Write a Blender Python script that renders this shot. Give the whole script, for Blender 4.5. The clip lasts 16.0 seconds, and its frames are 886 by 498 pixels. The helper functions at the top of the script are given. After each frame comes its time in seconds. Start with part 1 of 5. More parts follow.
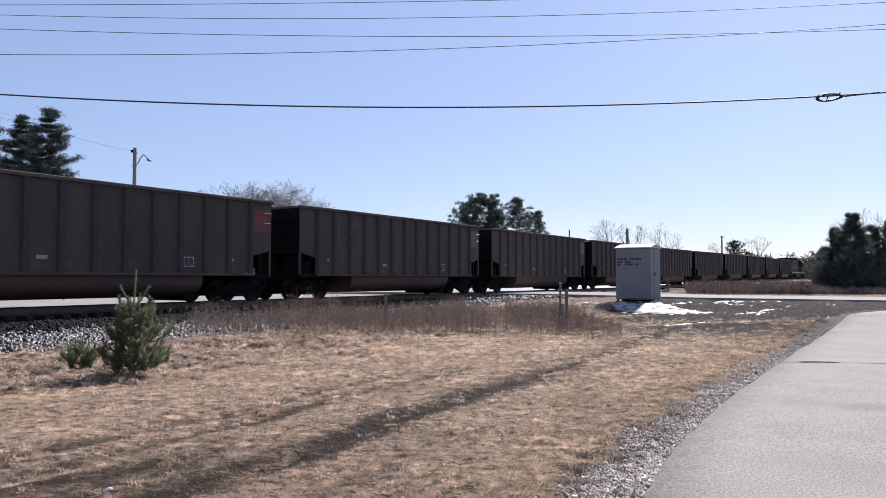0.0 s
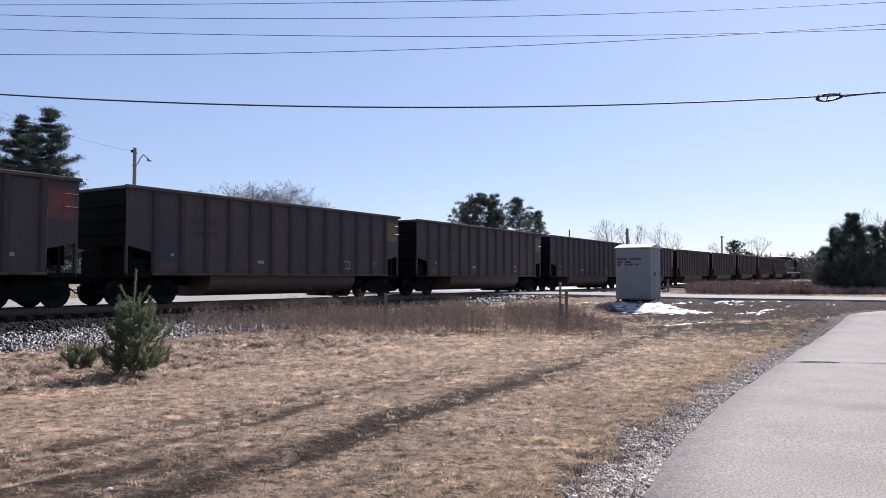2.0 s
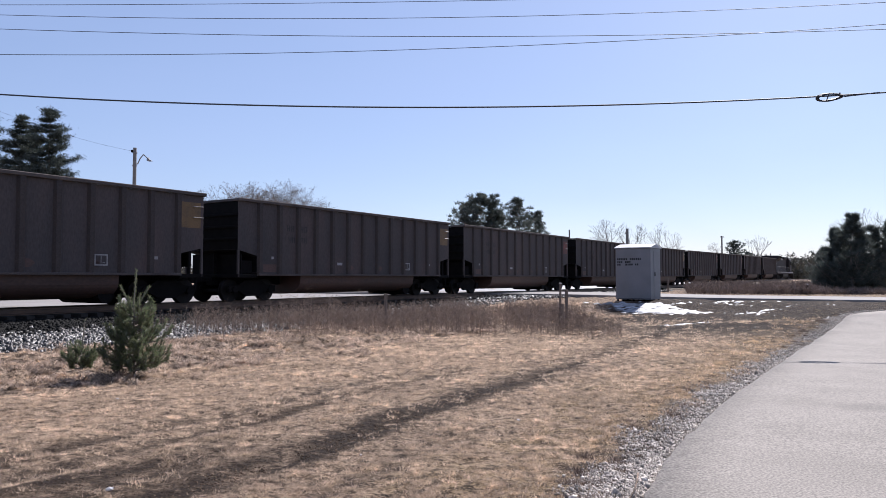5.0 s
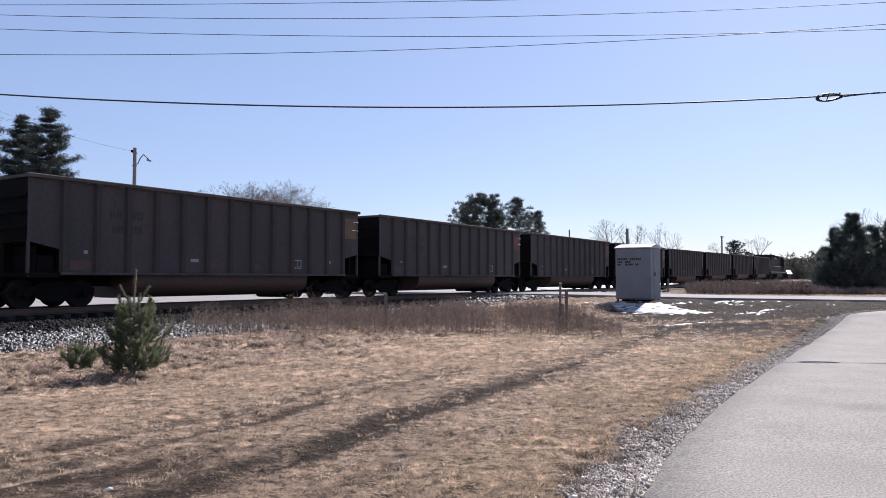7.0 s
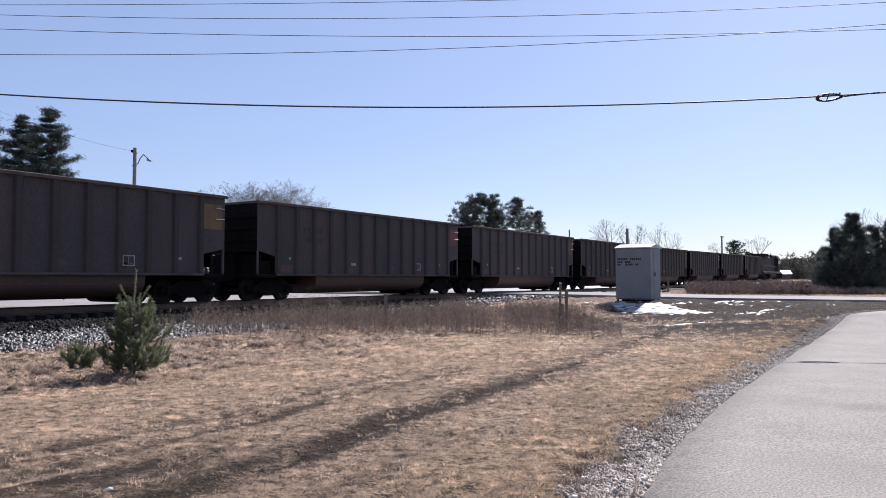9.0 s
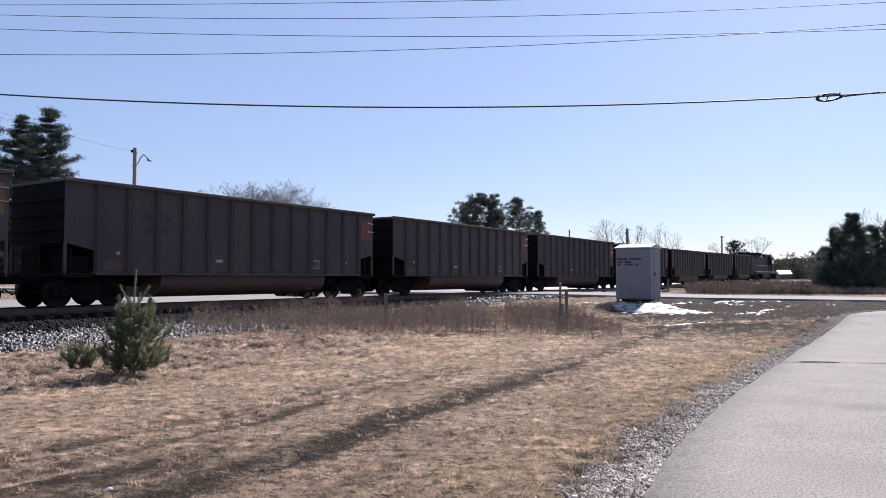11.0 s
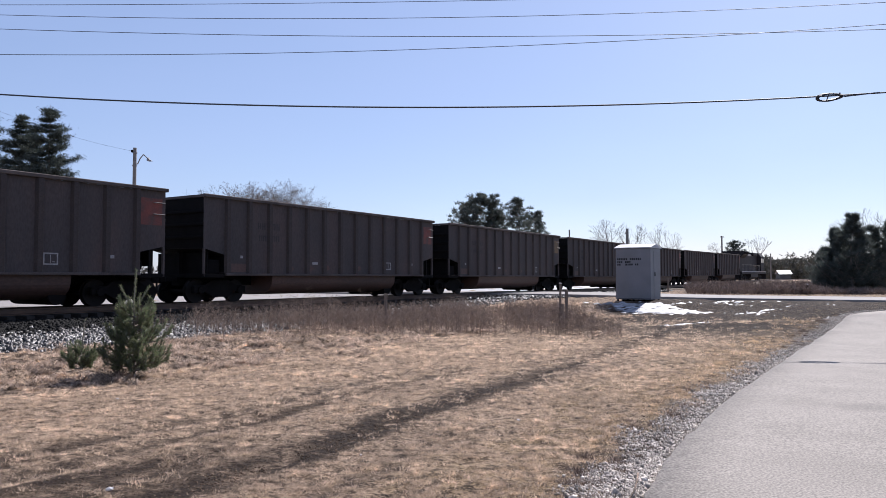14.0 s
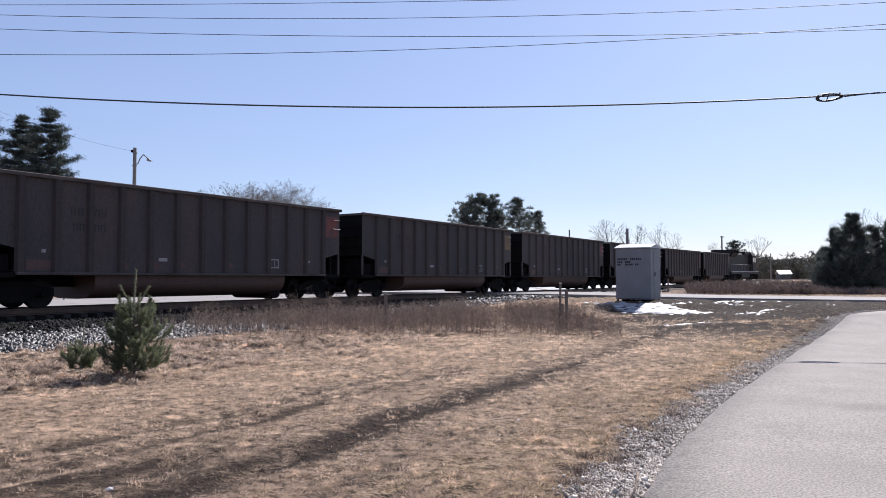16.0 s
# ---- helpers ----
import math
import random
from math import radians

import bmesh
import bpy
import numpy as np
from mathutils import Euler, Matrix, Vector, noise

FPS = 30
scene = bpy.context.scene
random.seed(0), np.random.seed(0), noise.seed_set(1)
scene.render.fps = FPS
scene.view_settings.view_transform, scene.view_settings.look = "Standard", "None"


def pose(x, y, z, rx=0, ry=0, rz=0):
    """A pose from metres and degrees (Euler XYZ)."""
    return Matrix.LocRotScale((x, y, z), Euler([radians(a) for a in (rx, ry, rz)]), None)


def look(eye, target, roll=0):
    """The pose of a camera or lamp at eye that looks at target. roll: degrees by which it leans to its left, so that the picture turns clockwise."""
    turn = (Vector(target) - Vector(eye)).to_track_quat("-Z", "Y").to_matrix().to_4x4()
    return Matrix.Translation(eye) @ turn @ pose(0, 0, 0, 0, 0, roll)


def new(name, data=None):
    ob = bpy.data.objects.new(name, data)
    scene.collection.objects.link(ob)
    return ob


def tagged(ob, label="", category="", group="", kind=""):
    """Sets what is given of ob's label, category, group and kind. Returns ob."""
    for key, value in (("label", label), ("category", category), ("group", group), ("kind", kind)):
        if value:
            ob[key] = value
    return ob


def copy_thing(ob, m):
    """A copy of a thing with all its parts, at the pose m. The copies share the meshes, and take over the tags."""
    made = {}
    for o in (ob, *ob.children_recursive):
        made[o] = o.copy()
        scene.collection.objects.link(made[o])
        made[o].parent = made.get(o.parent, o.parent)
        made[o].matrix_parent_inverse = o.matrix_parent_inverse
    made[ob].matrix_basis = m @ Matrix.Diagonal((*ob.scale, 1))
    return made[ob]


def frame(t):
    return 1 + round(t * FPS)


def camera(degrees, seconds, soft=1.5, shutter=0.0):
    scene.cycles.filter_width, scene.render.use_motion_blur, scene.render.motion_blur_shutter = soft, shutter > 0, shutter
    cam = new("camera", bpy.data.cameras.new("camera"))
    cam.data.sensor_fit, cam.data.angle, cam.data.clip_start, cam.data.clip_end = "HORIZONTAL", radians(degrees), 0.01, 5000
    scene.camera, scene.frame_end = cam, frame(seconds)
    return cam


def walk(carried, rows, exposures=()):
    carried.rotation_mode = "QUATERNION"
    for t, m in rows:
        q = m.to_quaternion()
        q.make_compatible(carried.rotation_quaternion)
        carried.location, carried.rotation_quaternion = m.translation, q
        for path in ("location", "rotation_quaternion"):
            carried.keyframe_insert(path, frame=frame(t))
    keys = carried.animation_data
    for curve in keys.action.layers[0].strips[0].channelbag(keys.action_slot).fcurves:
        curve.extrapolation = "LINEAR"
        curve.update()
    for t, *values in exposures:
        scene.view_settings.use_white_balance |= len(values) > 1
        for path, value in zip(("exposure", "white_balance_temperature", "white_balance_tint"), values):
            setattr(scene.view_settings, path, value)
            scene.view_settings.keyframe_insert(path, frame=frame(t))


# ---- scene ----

# ---------------------------------------------------------------- camera
cam = camera(62.24, 16.0, soft=0.65)
EYE = 1.6
walk(cam, [(0.0, pose(0, 0, EYE, 92.265, 0, 0)), (16.0, pose(0, 0, EYE, 92.265, 0, 0))],
     exposures=[(0.0, 0.74, 5950, 15), (16.0, 0.74, 5950, 15)])

# ---------------------------------------------------------------- light
SUN_AZ, SUN_EL = radians(30.0), radians(41.5)      # azimuth to the right of straight ahead
world = bpy.data.worlds.new("sky")
scene.world = world
world.use_nodes = True
wn, wl = world.node_tree.nodes, world.node_tree.links
sky = wn.new("ShaderNodeTexSky")
sky.sky_type, sky.sun_disc = "NISHITA", False
sky.sun_elevation, sky.sun_rotation = SUN_EL, SUN_AZ
sky.air_density, sky.dust_density, sky.ozone_density = 0.95, 0.5, 1.2
haze = wn.new("ShaderNodeMix")                       # thin high haze over the blue
haze.data_type = "RGBA"
wisp_at = wn.new("ShaderNodeMapping")
wisp_at.inputs["Scale"].default_value = (1.0, 1.0, 3.2)
wisp_at.inputs["Rotation"].default_value = (0.0, 0.35, 0.0)
wl.new(wn.new("ShaderNodeTexCoord").outputs["Generated"], wisp_at.inputs[0])
wisp = wn.new("ShaderNodeTexNoise")
wisp.inputs["Scale"].default_value, wisp.inputs["Detail"].default_value = 2.2, 5
wl.new(wisp_at.outputs[0], wisp.inputs["Vector"])
wisp_range = wn.new("ShaderNodeMapRange")
wisp_range.inputs["From Min"].default_value, wisp_range.inputs["From Max"].default_value = 0.3, 0.7
wisp_range.inputs["To Min"].default_value, wisp_range.inputs["To Max"].default_value = 0.34, 0.50
wl.new(wisp.outputs[0], wisp_range.inputs[0])
wl.new(wisp_range.outputs[0], haze.inputs[0])
haze.inputs[7].default_value = (4.55, 5.4, 7.95, 1)
wl.new(sky.outputs[0], haze.inputs[6])
wl.new(haze.outputs[2], wn["Background"].inputs[0])
wn["Background"].inputs[1].default_value = 0.0670

sun_data = bpy.data.lights.new("sun", "SUN")
sun_data.energy, sun_data.angle, sun_data.color = 5.0, radians(0.4), (1.0, 0.935, 0.85)
sun_to = Vector((math.sin(SUN_AZ) * math.cos(SUN_EL), math.cos(SUN_AZ) * math.cos(SUN_EL), math.sin(SUN_EL)))
sun = new("sun", sun_data)
sun.matrix_world = look(sun_to * 100, (0, 0, 0))

# ---------------------------------------------------------------- plan of the place
# s runs along the track (away from the camera), d across it (away from the camera).
TH = radians(32.544)
US, UC = math.sin(TH), math.cos(TH)
SIDE = 20.79            # the near side of the cars
MID = SIDE + 1.6        # the middle of the track


def sd(s, d):
    return s * US - d * UC, s * UC + d * US


def to_sd(x, y):
    return x * US + y * UC, -x * UC + y * US


def ss(t):
    t = min(max(t, 0.0), 1.0)
    return t * t * (3 - 2 * t)


def rail_z(s):
    e = min(max(s - 53.6, 0.0), 46.4)
    return 0.71 + 1.242e-4 * e * e + 0.461 * (1 - math.exp(-max(s - 100.0, 0.0) / 40.0))


def base_z(s):
    return 0.55 * ss((s - 21) / 14) + max(rail_z(s) - 0.71, 0.0)


def ground_z(x, y):
    """The smooth ground, without its unevenness."""
    s, d = to_sd(x, y)
    b, r = base_z(s), rail_z(s)
    if d < 15.3:
        return b
    if d < 20.3:
        k = (d - 15.3) / 5.0
        return b + (max(r - 0.37, b) - b) * (0.55 * k + 0.45 * k * k)
    if d < 24.3:
        return r - 0.37
    return r - 0.37 + 0.16 * ss((d - 24.3) / 2.5)


PATH_EDGE = [(-0.9, -6.0), (-0.35, -2.0), (0.4, 1.8), (0.98, 3.7), (1.48, 5.34), (1.8, 6.1), (2.19, 6.91), (3.27, 8.85), (4.83, 11.4), (6.87, 14.64), (9.97, 19.46), (12.57, 23.25), (13.97, 25.16), (15.7, 26.07), (20.7, 27.47), (37.7, 32.07)]


def edge_at(pts, n):
    """n points along a smooth line through pts."""
    out = []
    m = len(pts) - 1
    for i in range(n):
        t = i / (n - 1) * m
        k = min(int(t), m - 1)
        f = t - k
        p0, p1, p2, p3 = pts[max(k - 1, 0)], pts[k], pts[k + 1], pts[min(k + 2, m)]
        q = []
        for c in range(2):
            q.append(0.5 * (2 * p1[c] + (p2[c] - p0[c]) * f + (2 * p0[c] - 5 * p1[c] + 4 * p2[c] - p3[c]) * f * f
                            + (3 * p1[c] - p0[c] - 3 * p2[c] + p3[c]) * f ** 3))
        out.append(tuple(q))
    return out


EDGE = edge_at(PATH_EDGE, 120)


def path_side(x, y):
    """Metres to the left of the path's left edge; negative on the path."""
    best, sign = 1e9, 1
    for (ax, ay), (bx, by) in zip(EDGE[::2], EDGE[2::2] + [EDGE[-1]]):
        vx, vy = bx - ax, by - ay
        q = vx * vx + vy * vy
        if q == 0:
            continue
        k = min(max(((x - ax) * vx + (y - ay) * vy) / q, 0), 1)
        ex, ey = x - ax - k * vx, y - ay - k * vy
        dd = ex * ex + ey * ey
        if dd < best:
            best, sign = dd, (1 if vx * ey - vy * ex > 0 else -1)
    return math.sqrt(best) * sign


RUT = radians(28.0)
RUTS = ((-4.4, 0.38, 1.1, 40), (-3.5, 0.17, 0.5, 8.5), (-5.85, 0.22, 0.62, 15), (-6.4, 0.20, 0.62, 14), (-5.2, 0.62, 1.0, 7.8))   # place, half width, how bare, how far


def mud_at(x, y):
    """How bare the ground is, by the wheel ruts."""
    v = x * np.cos(RUT) - y * np.sin(RUT)
    m = 0.0 * v
    for c, w, k, far in RUTS:
        m = np.maximum(m, k * np.exp(-((v - c + 0.07 * np.sin(y * 1.3 + c)) / w) ** 2) * np.clip((far - y) / 2.0, 0, 1))
    return m * (1 - 0.6 * np.clip((y - 11) / 6, 0, 1))


def rut_v(x, y):
    return x * math.cos(RUT) - y * math.sin(RUT)


# ---------------------------------------------------------------- materials
def mat(name, c1, c2=None, scale=4.0, fine=60.0, rough=0.8, metal=0.0, bump=0.2, mix=0.5, c3=None, spec=0.5, per_object=0.0, grain=0.25, stretch=(1, 1, 1)):
    """A surface of two tones in large blotches, fine grain over it, and relief."""
    m = bpy.data.materials.new(name)
    m.use_nodes = True
    n, l = m.node_tree.nodes, m.node_tree.links
    b = n["Principled BSDF"]
    b.inputs["Roughness"].default_value = rough
    b.inputs["Metallic"].default_value = metal
    b.inputs["Specular IOR Level"].default_value = spec
    geo = n.new("ShaderNodeTexCoord")
    mp = n.new("ShaderNodeMapping")
    mp.inputs["Scale"].default_value = stretch
    l.new(geo.outputs["Object"], mp.inputs[0])
    big = n.new("ShaderNodeTexNoise")
    big.inputs["Scale"].default_value, big.inputs["Detail"].default_value = scale, 6
    l.new(mp.outputs[0], big.inputs["Vector"])
    small = n.new("ShaderNodeTexNoise")
    small.inputs["Scale"].default_value, small.inputs["Detail"].default_value = fine, 3
    l.new(mp.outputs[0], small.inputs["Vector"])
    ramp = n.new("ShaderNodeValToRGB")
    ramp.color_ramp.elements[0].position, ramp.color_ramp.elements[1].position = 0.5 - mix * 0.4, 0.5 + mix * 0.4
    ramp.color_ramp.elements[0].color = (*c1, 1)
    ramp.color_ramp.elements[1].color = (*(c2 or c1), 1)
    if c3:
        e = ramp.color_ramp.elements.new(0.5)
        e.color = (*c3, 1)
    l.new(big.outputs[0], ramp.inputs[0])
    hsv = n.new("ShaderNodeHueSaturation")
    mr = n.new("ShaderNodeMapRange")
    mr.inputs["To Min"].default_value, mr.inputs["To Max"].default_value = 1 - grain, 1 + grain
    mr.inputs["From Min"].default_value, mr.inputs["From Max"].default_value = 0.3, 0.7
    l.new(small.outputs[0], mr.inputs[0])
    val = mr.outputs[0]
    if per_object:
        info = n.new("ShaderNodeObjectInfo")
        m2 = n.new("ShaderNodeMapRange")
        m2.inputs["To Min"].default_value, m2.inputs["To Max"].default_value = 1 - per_object, 1 + per_object
        l.new(info.outputs["Random"], m2.inputs[0])
        mul = n.new("ShaderNodeMath")
        mul.operation = "MULTIPLY"
        l.new(val, mul.inputs[0]), l.new(m2.outputs[0], mul.inputs[1])
        val = mul.outputs[0]
    l.new(val, hsv.inputs["Value"])
    l.new(ramp.outputs[0], hsv.inputs["Color"])
    l.new(hsv.outputs[0], b.inputs["Base Color"])
    if bump:
        bp = n.new("ShaderNodeBump")
        bp.inputs["Strength"].default_value, bp.inputs["Distance"].default_value = bump, 0.01
        l.new(small.outputs[0], bp.inputs["Height"])
        l.new(bp.outputs[0], b.inputs["Normal"])
    return m


def island_mat(name, colours, rough=0.9, spec=0.3, through_light=0.0, clump=2.2, lo=0.42, hi=1.5, broad=0.0):
    """For many small pieces in one mesh: each piece takes a tone of its own."""
    m = bpy.data.materials.new(name)
    m.use_nodes = True
    n, l = m.node_tree.nodes, m.node_tree.links
    b = n["Principled BSDF"]
    b.inputs["Roughness"].default_value = rough
    b.inputs["Specular IOR Level"].default_value = spec
    geo = n.new("ShaderNodeNewGeometry")
    ramp = n.new("ShaderNodeValToRGB")
    ramp.color_ramp.elements[0].color = (*colours[0], 1)
    ramp.color_ramp.elements[1].color = (*colours[-1], 1)
    for i, c in enumerate(colours[1:-1]):
        e = ramp.color_ramp.elements.new((i + 1) / (len(colours) - 1))
        e.color = (*c, 1)
    l.new(geo.outputs["Random Per Island"], ramp.inputs[0])
    tex = n.new("ShaderNodeTexNoise")
    tex.inputs["Scale"].default_value, tex.inputs["Detail"].default_value, tex.inputs["Roughness"].default_value = 2.2, 6, 0.75
    tex.inputs["Scale"].default_value = clump
    l.new(geo.outputs["Position"], tex.inputs["Vector"])
    hsv = n.new("ShaderNodeHueSaturation")
    mr = n.new("ShaderNodeMapRange")
    mr.inputs["From Min"].default_value, mr.inputs["From Max"].default_value = 0.36, 0.64
    mr.inputs["To Min"].default_value, mr.inputs["To Max"].default_value = lo, hi
    l.new(tex.outputs[0], mr.inputs[0])
    val = mr.outputs[0]
    if broad:
        wide = n.new("ShaderNodeTexNoise")
        wide.inputs["Scale"].default_value, wide.inputs["Detail"].default_value = broad, 3
        l.new(geo.outputs["Position"], wide.inputs["Vector"])
        m2 = n.new("ShaderNodeMapRange")
        m2.inputs["From Min"].default_value, m2.inputs["From Max"].default_value = 0.35, 0.65
        m2.inputs["To Min"].default_value, m2.inputs["To Max"].default_value = 0.72, 1.22
        l.new(wide.outputs[0], m2.inputs[0])
        mul = n.new("ShaderNodeMath")
        mul.operation = "MULTIPLY"
        l.new(val, mul.inputs[0]), l.new(m2.outputs[0], mul.inputs[1])
        val = mul.outputs[0]
    l.new(val, hsv.inputs["Value"])
    l.new(ramp.outputs[0], hsv.inputs["Color"])
    l.new(hsv.outputs[0], b.inputs["Base Color"])
    if through_light:
        t = n.new("ShaderNodeBsdfTranslucent")
        l.new(hsv.outputs[0], t.inputs[0])
        mx = n.new("ShaderNodeMixShader")
        mx.inputs[0].default_value = through_light
        l.new(b.outputs[0], mx.inputs[1]), l.new(t.outputs[0], mx.inputs[2])
        l.new(mx.outputs[0], n["Material Output"].inputs[0])
    return m


def ground_material():
    """Dry lawn with bare soil in the wheel ruts, olive grass by the path, and gravel towards the track."""
    m = bpy.data.materials.new("dry_lawn")
    m.use_nodes = True
    n, l = m.node_tree.nodes, m.node_tree.links
    b = n["Principled BSDF"]
    b.inputs["Roughness"].default_value, b.inputs["Specular IOR Level"].default_value = 0.95, 0.15
    geo = n.new("ShaderNodeNewGeometry")

    def noise_tex(scale, detail=5, rough=0.6):
        t = n.new("ShaderNodeTexNoise")
        t.inputs["Scale"].default_value, t.inputs["Detail"].default_value, t.inputs["Roughness"].default_value = scale, detail, rough
        l.new(geo.outputs["Position"], t.inputs["Vector"])
        return t.outputs[0]

    def ramp(val, lo, hi, c0, c1):
        r = n.new("ShaderNodeValToRGB")
        r.color_ramp.elements[0].position, r.color_ramp.elements[1].position = lo, hi
        r.color_ramp.elements[0].color, r.color_ramp.elements[1].color = (*c0, 1), (*c1, 1)
        l.new(val, r.inputs[0])
        return r.outputs[0]

    def blend(fac, a, c):
        x = n.new("ShaderNodeMix")
        x.data_type = "RGBA"
        l.new(fac, x.inputs[0]), l.new(a, x.inputs[6]), l.new(c, x.inputs[7])
        return x.outputs[2]

    def math_(op, a, c):
        x = n.new("ShaderNodeMath")
        x.operation, x.use_clamp = op, op == "MULTIPLY"
        for i, v in enumerate((a, c)):
            if isinstance(v, (int, float)):
                x.inputs[i].default_value = v
            else:
                l.new(v, x.inputs[i])
        return x.outputs[0]

    def attr(name):
        a = n.new("ShaderNodeAttribute")
        a.attribute_name = name
        return a.outputs["Fac"]

    grass = ramp(noise_tex(1.1), 0.35, 0.66, (0.24, 0.165, 0.11), (0.60, 0.43, 0.295))
    fine = ramp(noise_tex(34, 6, 0.8), 0.40, 0.60, (0.06, 0.040, 0.026), (0.74, 0.55, 0.39))
    half = n.new("ShaderNodeValue")
    half.outputs[0].default_value = 0.55
    grass = blend(half.outputs[0], grass, fine)
    thatch_and_shade = ramp(noise_tex(45, 4, 0.75), 0.42, 0.62, (0.022, 0.015, 0.010), (0.13, 0.09, 0.06))
    olive = ramp(noise_tex(30, 6, 0.8), 0.38, 0.62, (0.06, 0.042, 0.022), (0.52, 0.37, 0.215))
    soil = ramp(noise_tex(38, 6, 0.85), 0.40, 0.64, (0.010, 0.007, 0.005), (0.085, 0.057, 0.039))
    gravel = ramp(noise_tex(50, 5, 0.75), 0.40, 0.62, (0.05, 0.043, 0.036), (0.34, 0.30, 0.255))
    pale = ramp(noise_tex(7, 6, 0.75), 0.40, 0.62, (0.06, 0.038, 0.025), (0.66, 0.50, 0.38))
    grass = blend(attr("straw"), grass, pale)
    col = blend(math_("MULTIPLY", attr("olive"), ramp(noise_tex(1.6), 0.35, 0.6, (0, 0, 0), (1, 1, 1))), grass, olive)
    col = blend(ramp(noise_tex(7.5, 10, 0.85), 0.445, 0.515, (0, 0, 0), (1, 1, 1)), thatch_and_shade, col)     # small gaps: dark thatch, with the tufts' shade painted in
    broken = ramp(noise_tex(4.0, 8, 0.8), 0.34, 0.45, (0, 0, 0), (1, 1, 1))
    col = blend(math_("MULTIPLY", attr("soil"), broken), col, soil)
    col = blend(attr("gravel"), col, gravel)
    l.new(col, b.inputs["Base Color"])
    bp = n.new("ShaderNodeBump")
    bp.inputs["Strength"].default_value, bp.inputs["Distance"].default_value = 0.9, 0.05
    l.new(noise_tex(40, 6, 0.75), bp.inputs["Height"])
    lumps = n.new("ShaderNodeBump")
    lumps.inputs["Strength"].default_value, lumps.inputs["Distance"].default_value = 1.0, 0.24
    l.new(noise_tex(9, 3, 0.6), lumps.inputs["Height"])
    l.new(lumps.outputs[0], bp.inputs["Normal"])
    l.new(bp.outputs[0], b.inputs["Normal"])
    return m


M_GROUND = ground_material()
M_ASPHALT = mat("weathered_asphalt", (0.192, 0.170, 0.146), (0.243, 0.216, 0.187), 0.9, 48, 0.9, bump=0.4, grain=0.44, spec=0.3)
M_ROAD = mat("pale_road", (0.21, 0.192, 0.178), (0.27, 0.247, 0.23), 0.5, 40, 0.9, bump=0.2, grain=0.12, spec=0.3)
M_STONE = island_mat("ballast_stone", [(0.020, 0.018, 0.017), (0.12, 0.11, 0.10), (0.25, 0.23, 0.21), (0.024, 0.022, 0.020), (0.045, 0.041, 0.038), (0.15, 0.138, 0.126)], 0.5, 0.5, 0, 6.0, 0.45, 1.4)
M_GRAVEL = island_mat("shoulder_gravel", [(0.16, 0.137, 0.112), (0.46, 0.405, 0.345), (0.26, 0.222, 0.183), (0.62, 0.55, 0.475), (0.33, 0.288, 0.24)], 0.85, 0.4, 0, 9.0, 0.5, 1.4)
M_BLADE = island_mat("dead_grass", [(0.92, 0.72, 0.53), (0.66, 0.495, 0.35), (0.86, 0.66, 0.485), (0.54, 0.39, 0.265), (0.90, 0.70, 0.52)], 0.8, 0.3, 0.5, 6.0, 0.22, 1.45, 0.8)
M_OLIVE = island_mat("olive_grass", [(0.68, 0.48, 0.30), (0.42, 0.31, 0.18), (0.80, 0.59, 0.39), (0.58, 0.385, 0.235)], 0.8, 0.3, 0.5, 6.0, 0.24, 1.45, 0.8)
M_STRAW = island_mat("pale_straw", [(0.66, 0.505, 0.395), (0.45, 0.335, 0.25), (0.30, 0.215, 0.155), (0.76, 0.595, 0.465)], 0.8, 0.3, 0.45, 4.0, 0.14, 1.45, 0.7)
M_WEED = island_mat("dry_weed", [(0.23, 0.17, 0.135), (0.12, 0.088, 0.072), (0.32, 0.245, 0.195), (0.165, 0.125, 0.102)], 0.9, 0.2, 0.15, 1.6, 0.5, 1.4)
M_SNOW = mat("old_snow", (0.10, 0.097, 0.095), (0.40, 0.405, 0.42), 3.2, 14, 0.6, bump=1.0, grain=0.30, mix=0.35, stretch=(0.6, 1.6, 1))
M_CAR = mat("grimy_car_paint", (0.088, 0.060, 0.053), (0.051, 0.044, 0.043), 0.7, 25, 0.7, bump=0.15, grain=0.18, spec=0.3, per_object=0.10, c3=(0.066, 0.052, 0.049), stretch=(1, 1, 0.35))
# Darker than the side sheets: the ribs' shading is put into the paint colour.
M_RIB = mat("grimy_rib_paint", (0.058, 0.043, 0.038), (0.042, 0.034, 0.032), 1.0, 25, 0.7, spec=0.3, bump=0.1, grain=0.2)
M_TUB = mat("rusty_tub_paint", (0.098, 0.050, 0.038), (0.055, 0.034, 0.028), 0.5, 20, 0.65, bump=0.15, grain=0.2, stretch=(0.5, 1, 1))
M_CHORD = mat("worn_top_chord", (0.12, 0.10, 0.092), (0.070, 0.058, 0.053), 1.2, 30, 0.9, bump=0.1, spec=0.15)
M_SILL = mat("worn_side_sill", (0.10, 0.082, 0.076), (0.06, 0.047, 0.043), 1.2, 30, 0.8, bump=0.1, spec=0.2)
# Grime, darkened further: the shade below and between cars is in this colour.
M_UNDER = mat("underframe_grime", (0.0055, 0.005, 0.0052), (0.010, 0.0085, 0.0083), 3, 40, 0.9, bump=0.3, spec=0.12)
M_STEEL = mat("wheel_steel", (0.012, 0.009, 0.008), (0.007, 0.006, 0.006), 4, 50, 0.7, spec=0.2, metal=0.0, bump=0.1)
M_RAIL = mat("rail_steel", (0.12, 0.075, 0.05), (0.07, 0.045, 0.035), 3, 40, 0.55, metal=0.4, bump=0.1)
